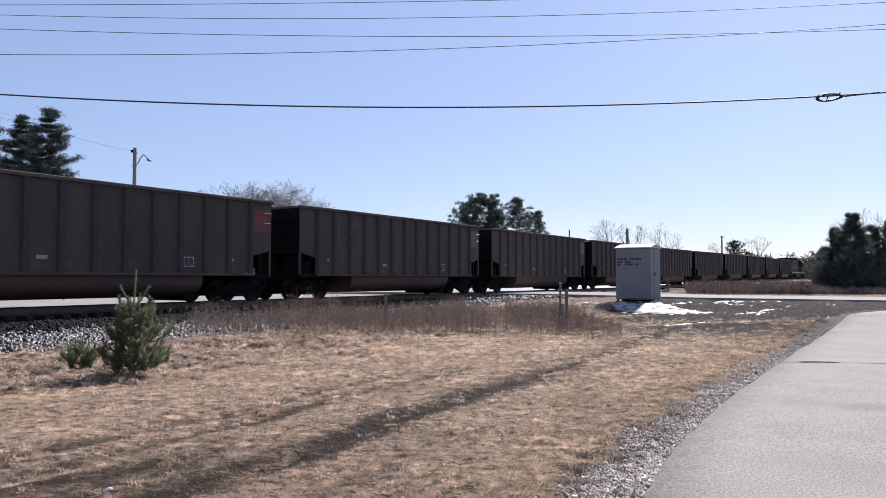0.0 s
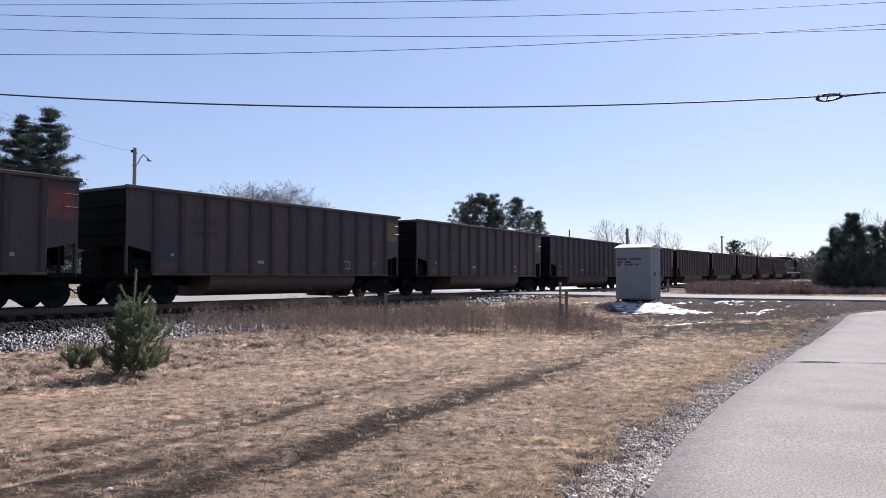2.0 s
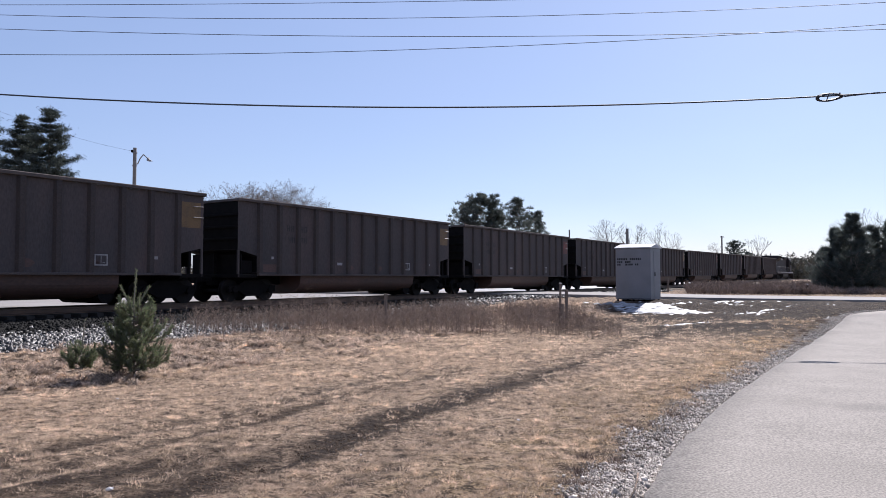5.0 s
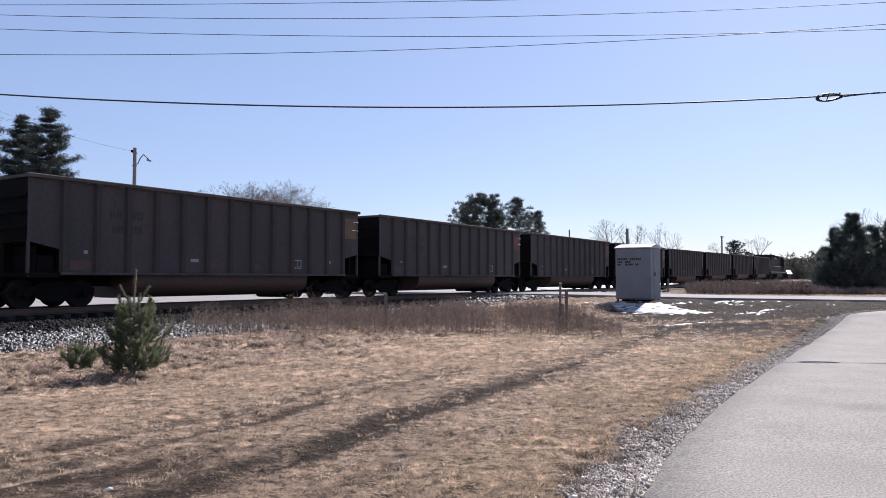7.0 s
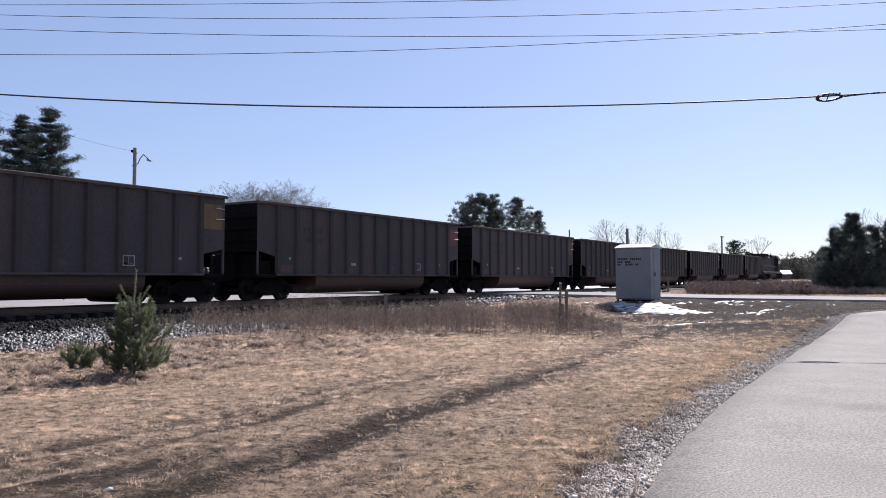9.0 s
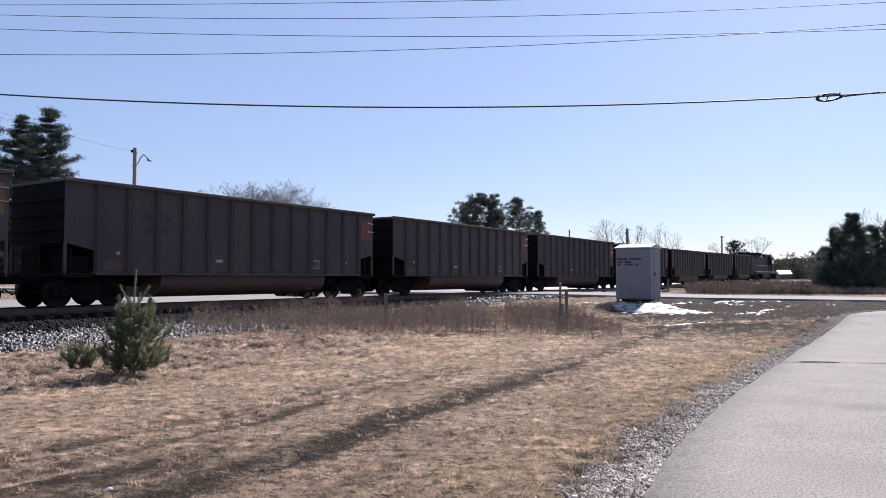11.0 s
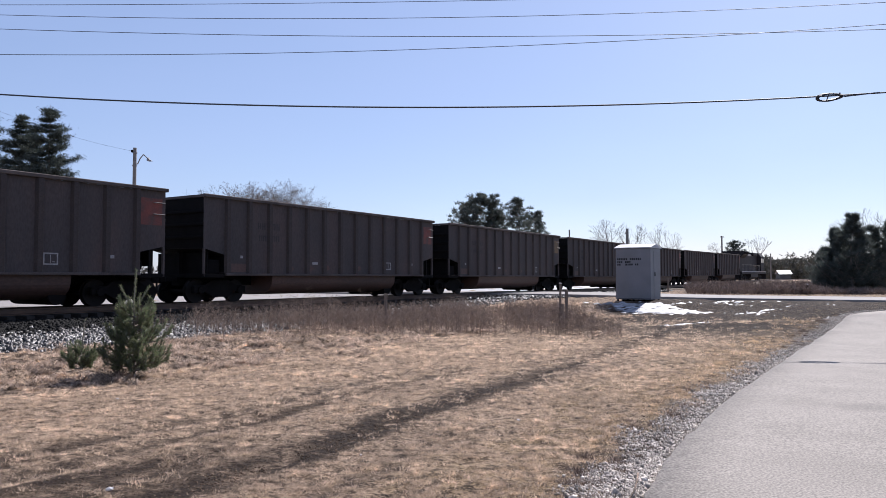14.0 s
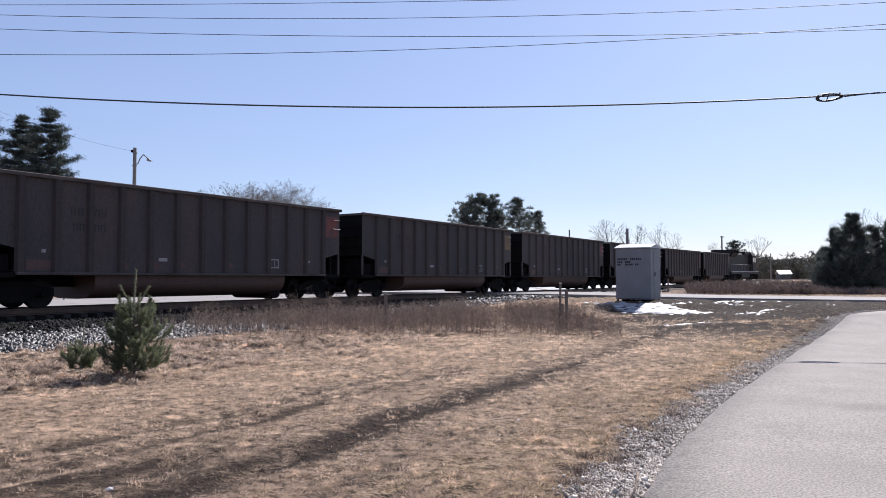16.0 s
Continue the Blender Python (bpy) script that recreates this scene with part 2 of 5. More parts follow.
M_BLACK_STONE = island_mat("fouled_stone", [(0.006, 0.0058, 0.006), (0.015, 0.0145, 0.014), (0.010, 0.0095, 0.0093)], 0.9, 0.15)
M_BRUSH = island_mat("scrub_stem", [(0.20, 0.15, 0.125), (0.115, 0.088, 0.078), (0.27, 0.205, 0.17)], 0.9, 0.2, 0.12)
M_CLOD = island_mat("soil_clod", [(0.10, 0.068, 0.045), (0.17, 0.12, 0.083), (0.07, 0.047, 0.032), (0.21, 0.15, 0.105)], 0.95, 0.2)
M_TIE = mat("creosoted_tie", (0.016, 0.013, 0.011), (0.03, 0.024, 0.02), 4, 30, 0.9, bump=0.5, per_object=0.2)
M_ORANGE = mat("faded_orange_panel", (0.19, 0.040, 0.027), (0.070, 0.040, 0.034), 2.6, 30, 0.65, bump=0.1, c3=(0.13, 0.038, 0.028))
M_YELLOW = mat("faded_yellow_panel", (0.18, 0.10, 0.032), (0.09, 0.058, 0.028), 2, 30, 0.6, bump=0.1)
M_WHITE = mat("stencil_white", (0.62, 0.60, 0.58), (0.42, 0.40, 0.39), 6, 50, 0.7, bump=0.0)
M_STENCIL = mat("grimy_stencil_white", (0.36, 0.34, 0.33), (0.22, 0.205, 0.20), 6, 50, 0.7, bump=0.0)
M_BLACK = mat("stencil_black", (0.012, 0.011, 0.012), (0.02, 0.018, 0.018), 6, 50, 0.7, bump=0.0)
M_MARK = mat("faded_stencil_black", (0.020, 0.017, 0.017), (0.034, 0.027, 0.026), 2, 20, 0.7, bump=0.0)
M_RUNG = mat("worn_rung_steel", (0.28, 0.26, 0.24), (0.16, 0.14, 0.13), 6, 50, 0.5, metal=0.3, bump=0.0)
M_CABINET = mat("galvanised_cabinet", (0.165, 0.163, 0.168), (0.205, 0.20, 0.21), 1.2, 40, 0.5, metal=0.0, bump=0.05, grain=0.05)
M_ROOF = mat("pale_cabinet_roof", (0.42, 0.41, 0.41), (0.50, 0.49, 0.49), 1.2, 40, 0.5, bump=0.05, grain=0.05)
M_WOOD = mat("weathered_post", (0.14, 0.105, 0.08), (0.22, 0.17, 0.135), 3, 30, 0.9, bump=0.4, stretch=(1, 1, 0.2))
M_POLE = mat("weathered_pole", (0.15, 0.135, 0.125), (0.23, 0.21, 0.195), 2, 30, 0.9, bump=0.4, stretch=(1, 1, 0.15))
M_WIRE = mat("black_cable", (0.02, 0.02, 0.022), (0.035, 0.035, 0.037), 2, 30, 0.6, bump=0.0)
M_BARK = mat("grey_bark", (0.13, 0.105, 0.09), (0.20, 0.17, 0.15), 6, 40, 0.95, bump=0.6)
M_BARE = mat("bare_twig_bark", (0.12, 0.095, 0.085), (0.17, 0.14, 0.125), 6, 40, 0.95, bump=0.3)
M_SPRUCE = island_mat("spruce_needles", [(0.052, 0.064, 0.058), (0.076, 0.089, 0.073), (0.042, 0.052, 0.049)], 0.85, 0.15, 0.2, 1.0, 0.7, 1.3)
M_PINE = island_mat("pine_needles", [(0.082, 0.096, 0.086), (0.115, 0.128, 0.108), (0.064, 0.076, 0.070)], 0.85, 0.2, 0.35, 1.2, 0.7, 1.3)
M_YOUNG = island_mat("young_pine_needles", [(0.10, 0.135, 0.068), (0.17, 0.19, 0.10), (0.06, 0.09, 0.045), (0.25, 0.23, 0.14)], 0.55, 0.4, 0.5, 6.0, 0.6, 1.35)
M_FAR = island_mat("far_foliage", [(0.075, 0.080, 0.064), (0.115, 0.105, 0.085), (0.09, 0.085, 0.075)], 0.95, 0.1, 0.2)
M_LOCO = mat("black_locomotive_paint", (0.018, 0.016, 0.017), (0.028, 0.024, 0.024), 1.0, 20, 0.7, spec=0.2, bump=0.05)
M_LOCO_RED = mat("dull_red_paint", (0.20, 0.035, 0.03), (0.14, 0.03, 0.03), 1.0, 20, 0.5, bump=0.05)
M_GLASS = mat("dark_window_glass", (0.02, 0.022, 0.025), None, 1.0, 20, 0.05, bump=0.0, grain=0.0)
M_SHED = mat("shed_siding", (0.07, 0.066, 0.066), (0.10, 0.095, 0.09), 1.0, 20, 0.8, bump=0.1)
M_SHEDROOF = mat("bright_metal_roof", (0.80, 0.82, 0.84), (0.86, 0.87, 0.88), 1.0, 20, 0.35, metal=0.0, bump=0.05)


# ---------------------------------------------------------------- mesh helpers
def mesh_of(name, bm, material, smooth=False):
    me = bpy.data.meshes.new(name)
    bm.normal_update()
    bm.to_mesh(me)
    bm.free()
    me.materials.append(material)
    if smooth:
        me.polygons.foreach_set("use_smooth", [True] * len(me.polygons))
    return me


def part(name, bm, material, parent, label="", smooth=False, at=None):
    ob = new(name, mesh_of(name, bm, material, smooth))
    ob.parent = parent
    if at is not None:
        ob.matrix_basis = at
    return tagged(ob, label)


def again(ob, at):
    """The same part once more under the same parent, sharing its mesh."""
    o = new(ob.name.split(".")[0], ob.data)
    o.parent = ob.parent
    o.matrix_basis = at
    return o


def raw(name, verts, faces, material, smooth=False):
    me = bpy.data.meshes.new(name)
    verts = np.asarray(verts, dtype=np.float32)
    faces = np.asarray(faces, dtype=np.int32)
    k = faces.shape[1]
    me.vertices.add(len(verts))
    me.vertices.foreach_set("co", verts.ravel())
    me.loops.add(faces.size)
    me.loops.foreach_set("vertex_index", faces.ravel())
    me.polygons.add(len(faces))
    me.polygons.foreach_set("loop_start", np.arange(0, faces.size, k, dtype=np.int32))
    me.polygons.foreach_set("loop_total", np.full(len(faces), k, dtype=np.int32))
    me.update(calc_edges=True)
    me.validate()
    me.materials.append(material)
    if smooth:
        me.polygons.foreach_set("use_smooth", [True] * len(faces))
    return me


def box(bm, x0, x1, y0, y1, z0, z1, bevel=0.0):
    r = bmesh.ops.create_cube(bm, size=1.0, matrix=Matrix.Translation(((x0 + x1) / 2, (y0 + y1) / 2, (z0 + z1) / 2)) @ Matrix.Diagonal((x1 - x0, y1 - y0, z1 - z0, 1)))
    if bevel:
        es = {e for v in r["verts"] for e in v.link_edges}
        bmesh.ops.bevel(bm, geom=list(es), offset=bevel, segments=1, affect="EDGES")
    return bm


def boxed(*a, **k):
    return box(bmesh.new(), *a, **k)


def tube(bm, a, b, r0, r1=None, n=8, cap=True):
    a, b = Vector(a), Vector(b)
    q = (b - a).to_track_quat("Z", "Y").to_matrix().to_4x4()
    bmesh.ops.create_cone(bm, cap_ends=cap, segments=n, radius1=r0, radius2=r0 if r1 is None else r1, depth=(b - a).length,
                          matrix=Matrix.Translation((a + b) / 2) @ q)
    return bm


def prism(bm, outline, y0, y1):
    """An outline in x and z, extruded from y0 to y1."""
    v0 = [bm.verts.new((x, y0, z)) for x, z in outline]
    v1 = [bm.verts.new((x, y1, z)) for x, z in outline]
    n = len(outline)
    bm.faces.new(v0)
    bm.faces.new(v1[::-1])
    for i in range(n):
        bm.faces.new((v0[i], v1[i], v1[(i + 1) % n], v0[(i + 1) % n]))
    bmesh.ops.recalc_face_normals(bm, faces=bm.faces)
    return bm


def prism_x(bm, outline, x0, x1):
    """An outline in y and z, extruded from x0 to x1."""
    v0 = [bm.verts.new((x0, y, z)) for y, z in outline]
    v1 = [bm.verts.new((x1, y, z)) for y, z in outline]
    n = len(outline)
    bm.faces.new(v0)
    bm.faces.new(v1[::-1])
    for i in range(n):
        bm.faces.new((v0[i], v1[i], v1[(i + 1) % n], v0[(i + 1) % n]))
    bmesh.ops.recalc_face_normals(bm, faces=bm.faces)
    return bm


def empty(name, m=None):
    ob = new(name)
    ob.empty_display_size = 0.2
    if m is not None:
        ob.matrix_basis = m
    return ob


RNG = np.random.default_rng(7)


# ---------------------------------------------------------------- ground
def spaced(lo, hi, step, far, grow=1.35):
    mid = list(np.arange(lo, hi + step / 2, step))
    up, st, v = [], step, hi
    while v < far:
        st *= grow
        v += st
        up.append(v)
    dn, st, v = [], step, lo
    while v > -far:
        st *= grow
        v -= st
        dn.append(v)
    return np.array(dn[::-1] + mid + up)


def rough_ground(x, y):
    s, d = to_sd(x, y)
    z = ground_z(x, y)
    side = path_side(x, y) if -8 < y < 40 and x > -4 else 5.0
    if side < 0.05:
        return z - 0.08 if side < -0.25 else z - 0.02, side
    k = min(side / 0.6, 1.0)
    z += k * (0.035 * noise.noise((x * 0.9, y * 0.9, 0)) + 0.028 * noise.noise((x * 2.4, y * 3.4, 4)) + 0.016 * noise.noise((x * 6.0, y * 7.5, 8)))
    if 10.2 < d < 16.5:
        w = ss((d - 10.2) / 1.8) * (1 - ss((d - 14.6) / 1.9))
        z += w * (0.16 * max(noise.noise((x * 1.3, y * 1.3, 9)), -0.15) + 0.24 * (0.5 - abs(noise.noise((x * 1.6, y * 2.2, 2)))) + 0.10 * noise.noise((x * 3.2, y * 4.2, 6)) - 0.08)
    if 23 < y < 33.4 and 5.6 < x < 15:
        # the ground dips before the raised pad of the cabinet
        z -= 0.30 * k * ss((y - 23) / 5) * (1 - ss((y - 31.0) / 2.2)) * ss((x - 5.6) / 1.4) * (1 - ss((x - 12) / 3))
    v = rut_v(x, y)
    for c, w, bare, far in RUTS[:4]:
        z -= 0.045 * bare * math.exp(-((v - c) / 0.2) ** 2) * k * (1 - 0.6 * ss((y - 11) / 6))
    return z, side


def build_ground():
    xs = spaced(-15, 24, 0.14, 2600)
    ys = spaced(3.4, 27, 0.14, 2600, 1.2)
    nx, ny = len(xs), len(ys)
    verts, olive, soil, grav, pale = [], [], [], [], []
    for y in ys:
        for x in xs:
            far = abs(x) > 60 or y > 120 or y < -20
            if far:
                s, d = to_sd(x, y)
                z = 0.35 if d < 15 else min(rail_z(min(s, 163)) - 0.25, 2.0)
                if s < 60 and d < 15:
                    z = base_z(s) if s < 45 else 0.5
                side = 99
            else:
                z, side = rough_ground(x, y)
            s, d = to_sd(x, y)
            if 38.2 < s < 45.8 and not far:
                z -= 0.10
            verts.append((x, y, z))
            v = rut_v(x, y)
            wob = 0.5 * noise.noise((x * 0.25, y * 0.25, 5))
            olive.append(ss((v + 3.6 + wob) / 1.0) * (1 - ss((v - 5) / 4)) if not far else 0)
            so = float(mud_at(x, y)) if not far else 0.0
            al = x * math.sin(RUT) + y * math.cos(RUT)
            so *= min(max(0.9 + 1.3 * noise.noise((v * 3.2, al * 0.5, 41)) + 0.6 * noise.noise((v * 7.0, al * 1.6, 17)), 0.0), 1.15) * (1 - ss((s - 26) / 8))
            near_cab = (0.75 * ss((s - 16) / 7) + 1.3 * ss((s - 27.3 - 2 * wob) / 2.0)) * (1 - ss((s - 39) / 3)) * (1 - ss((d - 9.5) / 2.5)) + 1.3 * math.exp(-((s - 24.8) / 1.4) ** 2 - ((d - 5.0) / 1.4) ** 2)
            soil.append(min(so * 1.3 + near_cab * 0.9, 1.0) if not far else 0)
            g = ss((d - 16.6 - wob) / 1.0) * (1 - ss((d - 25.5) / 1.5)) if not far else (1.0 if 17 < d < 25 else 0.0)
            if 0 < side < 3:
                g = max(g, 0.9 - 0.9 * ss((side - 0.22 - 0.5 * wob) / 0.45))
            grav.append(g)
            pale.append(ss((d - 9.8 - wob) / 1.6) * (1 - ss((d - 16.0) / 1.0)) * (1 - ss((s - 24) / 8)) * ss(0.55 + 1.6 * noise.noise((x * 0.7, y * 0.9, 31))) if not far else 0)
    idx = np.arange(nx * ny).reshape(ny, nx)
    faces = np.stack([idx[:-1, :-1], idx[:-1, 1:], idx[1:, 1:], idx[1:, :-1]], -1).reshape(-1, 4)
    me = raw("ground", verts, faces, M_GROUND, True)
    for name, vals in (("olive", olive), ("soil", soil), ("gravel", grav), ("straw", pale)):
        a = me.attributes.new(name, "FLOAT", "POINT")
        a.data.foreach_set("value", np.array(vals, dtype=np.float32))
    tagged(new("ground", me), "dry tan lawn with muddy wheel ruts", "ground", kind="structure")


build_ground()


def lane_stain():
    """A faint dark stain in the asphalt, with a ragged outline."""
    n, l = M_ASPHALT.node_tree.nodes, M_ASPHALT.node_tree.links
    bsdf = n["Principled BSDF"]
    old = bsdf.inputs["Base Color"].links[0].from_socket
    geo = n.new("ShaderNodeNewGeometry")
    rag = n.new("ShaderNodeTexNoise")
    rag.inputs["Scale"].default_value, rag.inputs["Detail"].default_value = 4.0, 6
    l.new(geo.outputs["Position"], rag.inputs["Vector"])
    away = n.new("ShaderNodeMapping")
    away.inputs["Location"].default_value, away.inputs["Scale"].default_value = (-5.2 * 1.6, -8.95 * 2.2, 0), (1.6, 2.2, 0)
    l.new(geo.outputs["Position"], away.inputs[0])
    far = n.new("ShaderNodeVectorMath")
    far.operation = "LENGTH"
    l.new(away.outputs[0], far.inputs[0])
    add = n.new("ShaderNodeMath")
    l.new(far.outputs["Value"], add.inputs[0]), l.new(rag.outputs[0], add.inputs[1])
    fall = n.new("ShaderNodeMapRange")
    fall.inputs["From Min"].default_value, fall.inputs["From Max"].default_value = 0.75, 1.35
    fall.inputs["To Min"].default_value, fall.inputs["To Max"].default_value = 0.74, 1.0
    l.new(add.outputs[0], fall.inputs[0])
    hsv = n.new("ShaderNodeHueSaturation")
    l.new(fall.outputs[0], hsv.inputs["Value"]), l.new(old, hsv.inputs["Color"])
    l.new(hsv.outputs[0], bsdf.inputs["Base Color"])


lane_stain()


def build_path():
    """The lane beside the lawn: its left edge, then six metres of worn asphalt, with a broken lip."""
    rows = EDGE
    n = len(rows)
    verts, faces = [], []
    cols = 14
    for i, (x, y) in enumerate(rows):
        a, b = rows[max(i - 1, 0)], rows[min(i + 1, n - 1)]
        tx, ty = b[0] - a[0], b[1] - a[1]
        q = math.hypot(tx, ty)
        nx, ny = ty / q, -tx / q
        jag = 0.035 * noise.noise((x * 2.5, y * 2.5, 1)) + 0.02 * noise.noise((x * 9, y * 9, 1))
        for c in range(cols + 1):
            w = jag if c <= 1 else 7.0 * (c - 1) / (cols - 1)
            px_, py_ = x + nx * w, y + ny * w
            z = ground_z(px_, py_) + (0.035 if c else -0.06) + 0.012 * noise.noise((px_ * 0.5, py_ * 0.5, 3))
            verts.append((px_, py_, z))
    for i in range(n - 1):
        for c in range(cols):
            k = i * (cols + 1) + c
            faces.append((k, k + 1, k + cols + 2, k + cols + 1))
    ob = new("road", raw("road", verts, faces, M_ASPHALT, True))
    tagged(ob, "pale worn asphalt lane with a crumbling edge", "road", kind="structure")


build_path()


def strip(name, s0, s1, d0, d1, ns, nd, zfun, material, label, thick=0.12):
    bm = bmesh.new()
    grid = []
    for i in range(ns + 1):
        row = []
        for j in range(nd + 1):
            s, d = s0 + (s1 - s0) * i / ns, d0 + (d1 - d0) * j / nd
            if i in (0, ns):
                s += 0.12 * noise.noise((d * 0.6, s, 0))
            x, y = sd(s, d)
            row.append(bm.verts.new((x, y, zfun(s, d))))
        grid.append(row)
    for i in range(ns):
        for j in range(nd):
            bm.faces.new((grid[i][j], grid[i + 1][j], grid[i + 1][j + 1], grid[i][j + 1]))
    r = bmesh.ops.extrude_face_region(bm, geom=bm.faces[:])
    for v in r["geom"]:
        if isinstance(v, bmesh.types.BMVert):
            v.co.z -= thick
    bmesh.ops.recalc_face_normals(bm, faces=bm.faces)
    ob = new(name, mesh_of(name, bm, material))
    return tagged(ob, label, "road", kind="structure")


def cross_z(s, d):
    return 0.60 + 0.095 * ss((d - 8) / 10) - 0.12 * ss((d - 27) / 10)


strip("road_crossing", 38.6, 45.4, -70, 20.55, 2, 60, cross_z, M_ROAD, "pale asphalt road that crosses the railway")
strip("road_beyond", 38.6, 45.4, 24.2, 150, 2, 60, cross_z, M_ROAD, "pale asphalt road behind the railway")
strip("road_parallel", -90, 38.4, 27.6, 38.0, 60, 2, lambda s, d: rail_z(s) - 0.19, M_ROAD, "pale concrete road beside the railway", 0.05)
strip("snowy_verge", 46.0, 120, 26.6, 38.0, 40, 2, lambda s, d: rail_z(s) - 0.19, M_SNOW, "old snow along the railway", 0.05)


# ---------------------------------------------------------------- railway track
def build_track():
    root = empty("railway_track")
    tagged(root, "two rusty steel rails on dark wooden ties", "track", kind="structure")
    ss_ = [-90 + 3.0 * i for i in range(105)]
    prof = [(-0.065, 0.0), (0.065, 0.0), (0.065, 0.02), (0.012, 0.045), (0.012, 0.135), (0.036, 0.145), (0.036, 0.18), (-0.036, 0.18), (-0.036, 0.145), (-0.012, 0.135), (-0.012, 0.045), (-0.065, 0.02)]
    for off in (-0.7535, 0.7535):
        bm = bmesh.new()
        rings = []
        for s in ss_:
            x, y = sd(s, MID)
            rings.append([bm.verts.new((x - (off + p) * UC, y + (off + p) * US, rail_z(s) - 0.18 + q)) for p, q in prof])
        for a, b in zip(rings, rings[1:]):
            for i in range(len(prof)):
                j = (i + 1) % len(prof)
                bm.faces.new((a[i], a[j], b[j], b[i]))
        bmesh.ops.recalc_face_normals(bm, faces=bm.faces)
        part("rail", bm, M_RAIL, root)
    tie = part("tie", boxed(-0.115, 0.115, -1.3, 1.3, -0.18, 0.0, bevel=0.012), M_TIE, root)
    first = True
    for i in range(210):
        s = -12 + 0.53 * i
        if 38.3 < s < 45.7:
            continue
        x, y = sd(s + 0.03 * noise.noise((i * 3.7, 0, 0)), MID + 0.03 * noise.noise((0, i * 2.1, 0)))
        m = pose(x, y, rail_z(s) - 0.182, 0, 0, 90 - math.degrees(TH) + 1.5 * noise.noise((i * 1.3, 5, 0)))
        if first:
            tie.matrix_basis, first = m, False
        else:
            again(tie, m)
    # planks of the level crossing
    for a, b in ((-1.75, -0.86), (-0.62, 0.62), (0.86, 1.75)):
        bm = bmesh.new()
        box(bm, 38.4, 45.6, a, b, -0.17, 0.0, bevel=0.01)
        x, y = sd(0, MID)
        ob = part("crossing_panel", bm, M_ROAD, root, "pale crossing panel between the rails")
        ob.matrix_basis = pose(x, y, 0.70, 0, 0, 90 - math.degrees(TH))


# ---------------------------------------------------------------- the coal train
HALF, LONG, PITCH = 7.3, 14.6, 16.18


def truck_parts(parent, x, wheelbase=1.78, r=0.42, axles=2):
    """A bogie: two cast side frames, a bolster, and its wheelsets (empties are keyed later)."""
    truck = part("truck", boxed(-0.22, 0.22, -1.05, 1.05, 0.42, 0.74, bevel=0.03), M_UNDER, parent, "grimy near-black cast steel truck")
    truck.matrix_basis = pose(x, 0, 0)
    h = wheelbase * (axles - 1) / 2
    side = None
    for y in (-1.0, 1.0):
        bm = bmesh.new()
        out = [(-h - 0.28, 0.36), (-h - 0.28, 0.60), (-h + 0.2, 0.64), (-0.42, 0.80), (0.42, 0.80), (h - 0.2, 0.64), (h + 0.28, 0.60), (h + 0.28, 0.36),
               (h - 0.2, 0.40), (0.34, 0.20), (-0.34, 0.20), (-h + 0.2, 0.40)]
        prism(bm, out, y - 0.08, y + 0.08)
        for k in (-0.17, 0.0, 0.17):
            tube(bm, (k, y, 0.26), (k, y, 0.60), 0.07, n=8)
        part("side_frame", bm, M_UNDER, truck)
        for i in range(axles):
            xx = -h + i * wheelbase
            bm = tube(bmesh.new(), (xx, y - 0.14 if y < 0 else y - 0.05, 0.45), (xx, y + 0.05 if y < 0 else y + 0.14, 0.45), 0.13, n=10)
            part("bearing_cap", bm, M_UNDER, truck)
    sets = []
    for i in range(axles):
        bm = bmesh.new()
        for y in (-0.7535, 0.7535):
            sgn = 1 if y > 0 else -1
            tube(bm, (0, y - 0.065, 0), (0, y + 0.065, 0), r, n=28)
            tube(bm, (0, y - sgn * 0.065, 0), (0, y - sgn * 0.095, 0), r + 0.025, n=28)
            tube(bm, (0, y + sgn * 0.065, 0), (0, y + sgn * 0.09, 0), 0.14, n=12)
            for q in range(4):
                a = q * math.pi / 2
                tube(bm, (0.24 * math.cos(a), y + sgn * 0.06, 0.24 * math.sin(a)), (0.24 * math.cos(a), y + sgn * 0.075, 0.24 * math.sin(a)), 0.04, n=6)
        tube(bm, (0, -0.75, 0), (0, 0.75, 0), 0.085, n=10)
        w = part("wheelset", bm, M_STEEL, truck, "steel wheels on an axle")
        w.matrix_basis = pose(-h + i * wheelbase, 0, r)
        w["spin"] = r
        sets.append(w)
    return truck


def coupler(parent, x, sgn):
    bm = bmesh.new()
    box(bm, min(x, x + sgn * 0.62), max(x, x + sgn * 0.62), -0.09, 0.09, 0.74, 0.92, bevel=0.02)
    box(bm, min(x + sgn * 0.50, x + sgn * 0.79), max(x + sgn * 0.50, x + sgn * 0.79), -0.17, 0.17, 0.70, 0.97, bevel=0.05)
    part("coupler", bm, M_UNDER, parent, "cast steel knuckle coupler")
    bm = bmesh.new()
    pts = [(x + sgn * 0.05, 0.30, 0.72), (x + sgn * 0.3, 0.34, 0.45), (x + sgn * 0.55, 0.30, 0.40), (x + sgn * 0.78, 0.22, 0.55)]
    for a, b in zip(pts, pts[1:]):
        tube(bm, a, b, 0.022, n=6)
    part("air_hose", bm, M_UNDER, parent, "black rubber air hose")


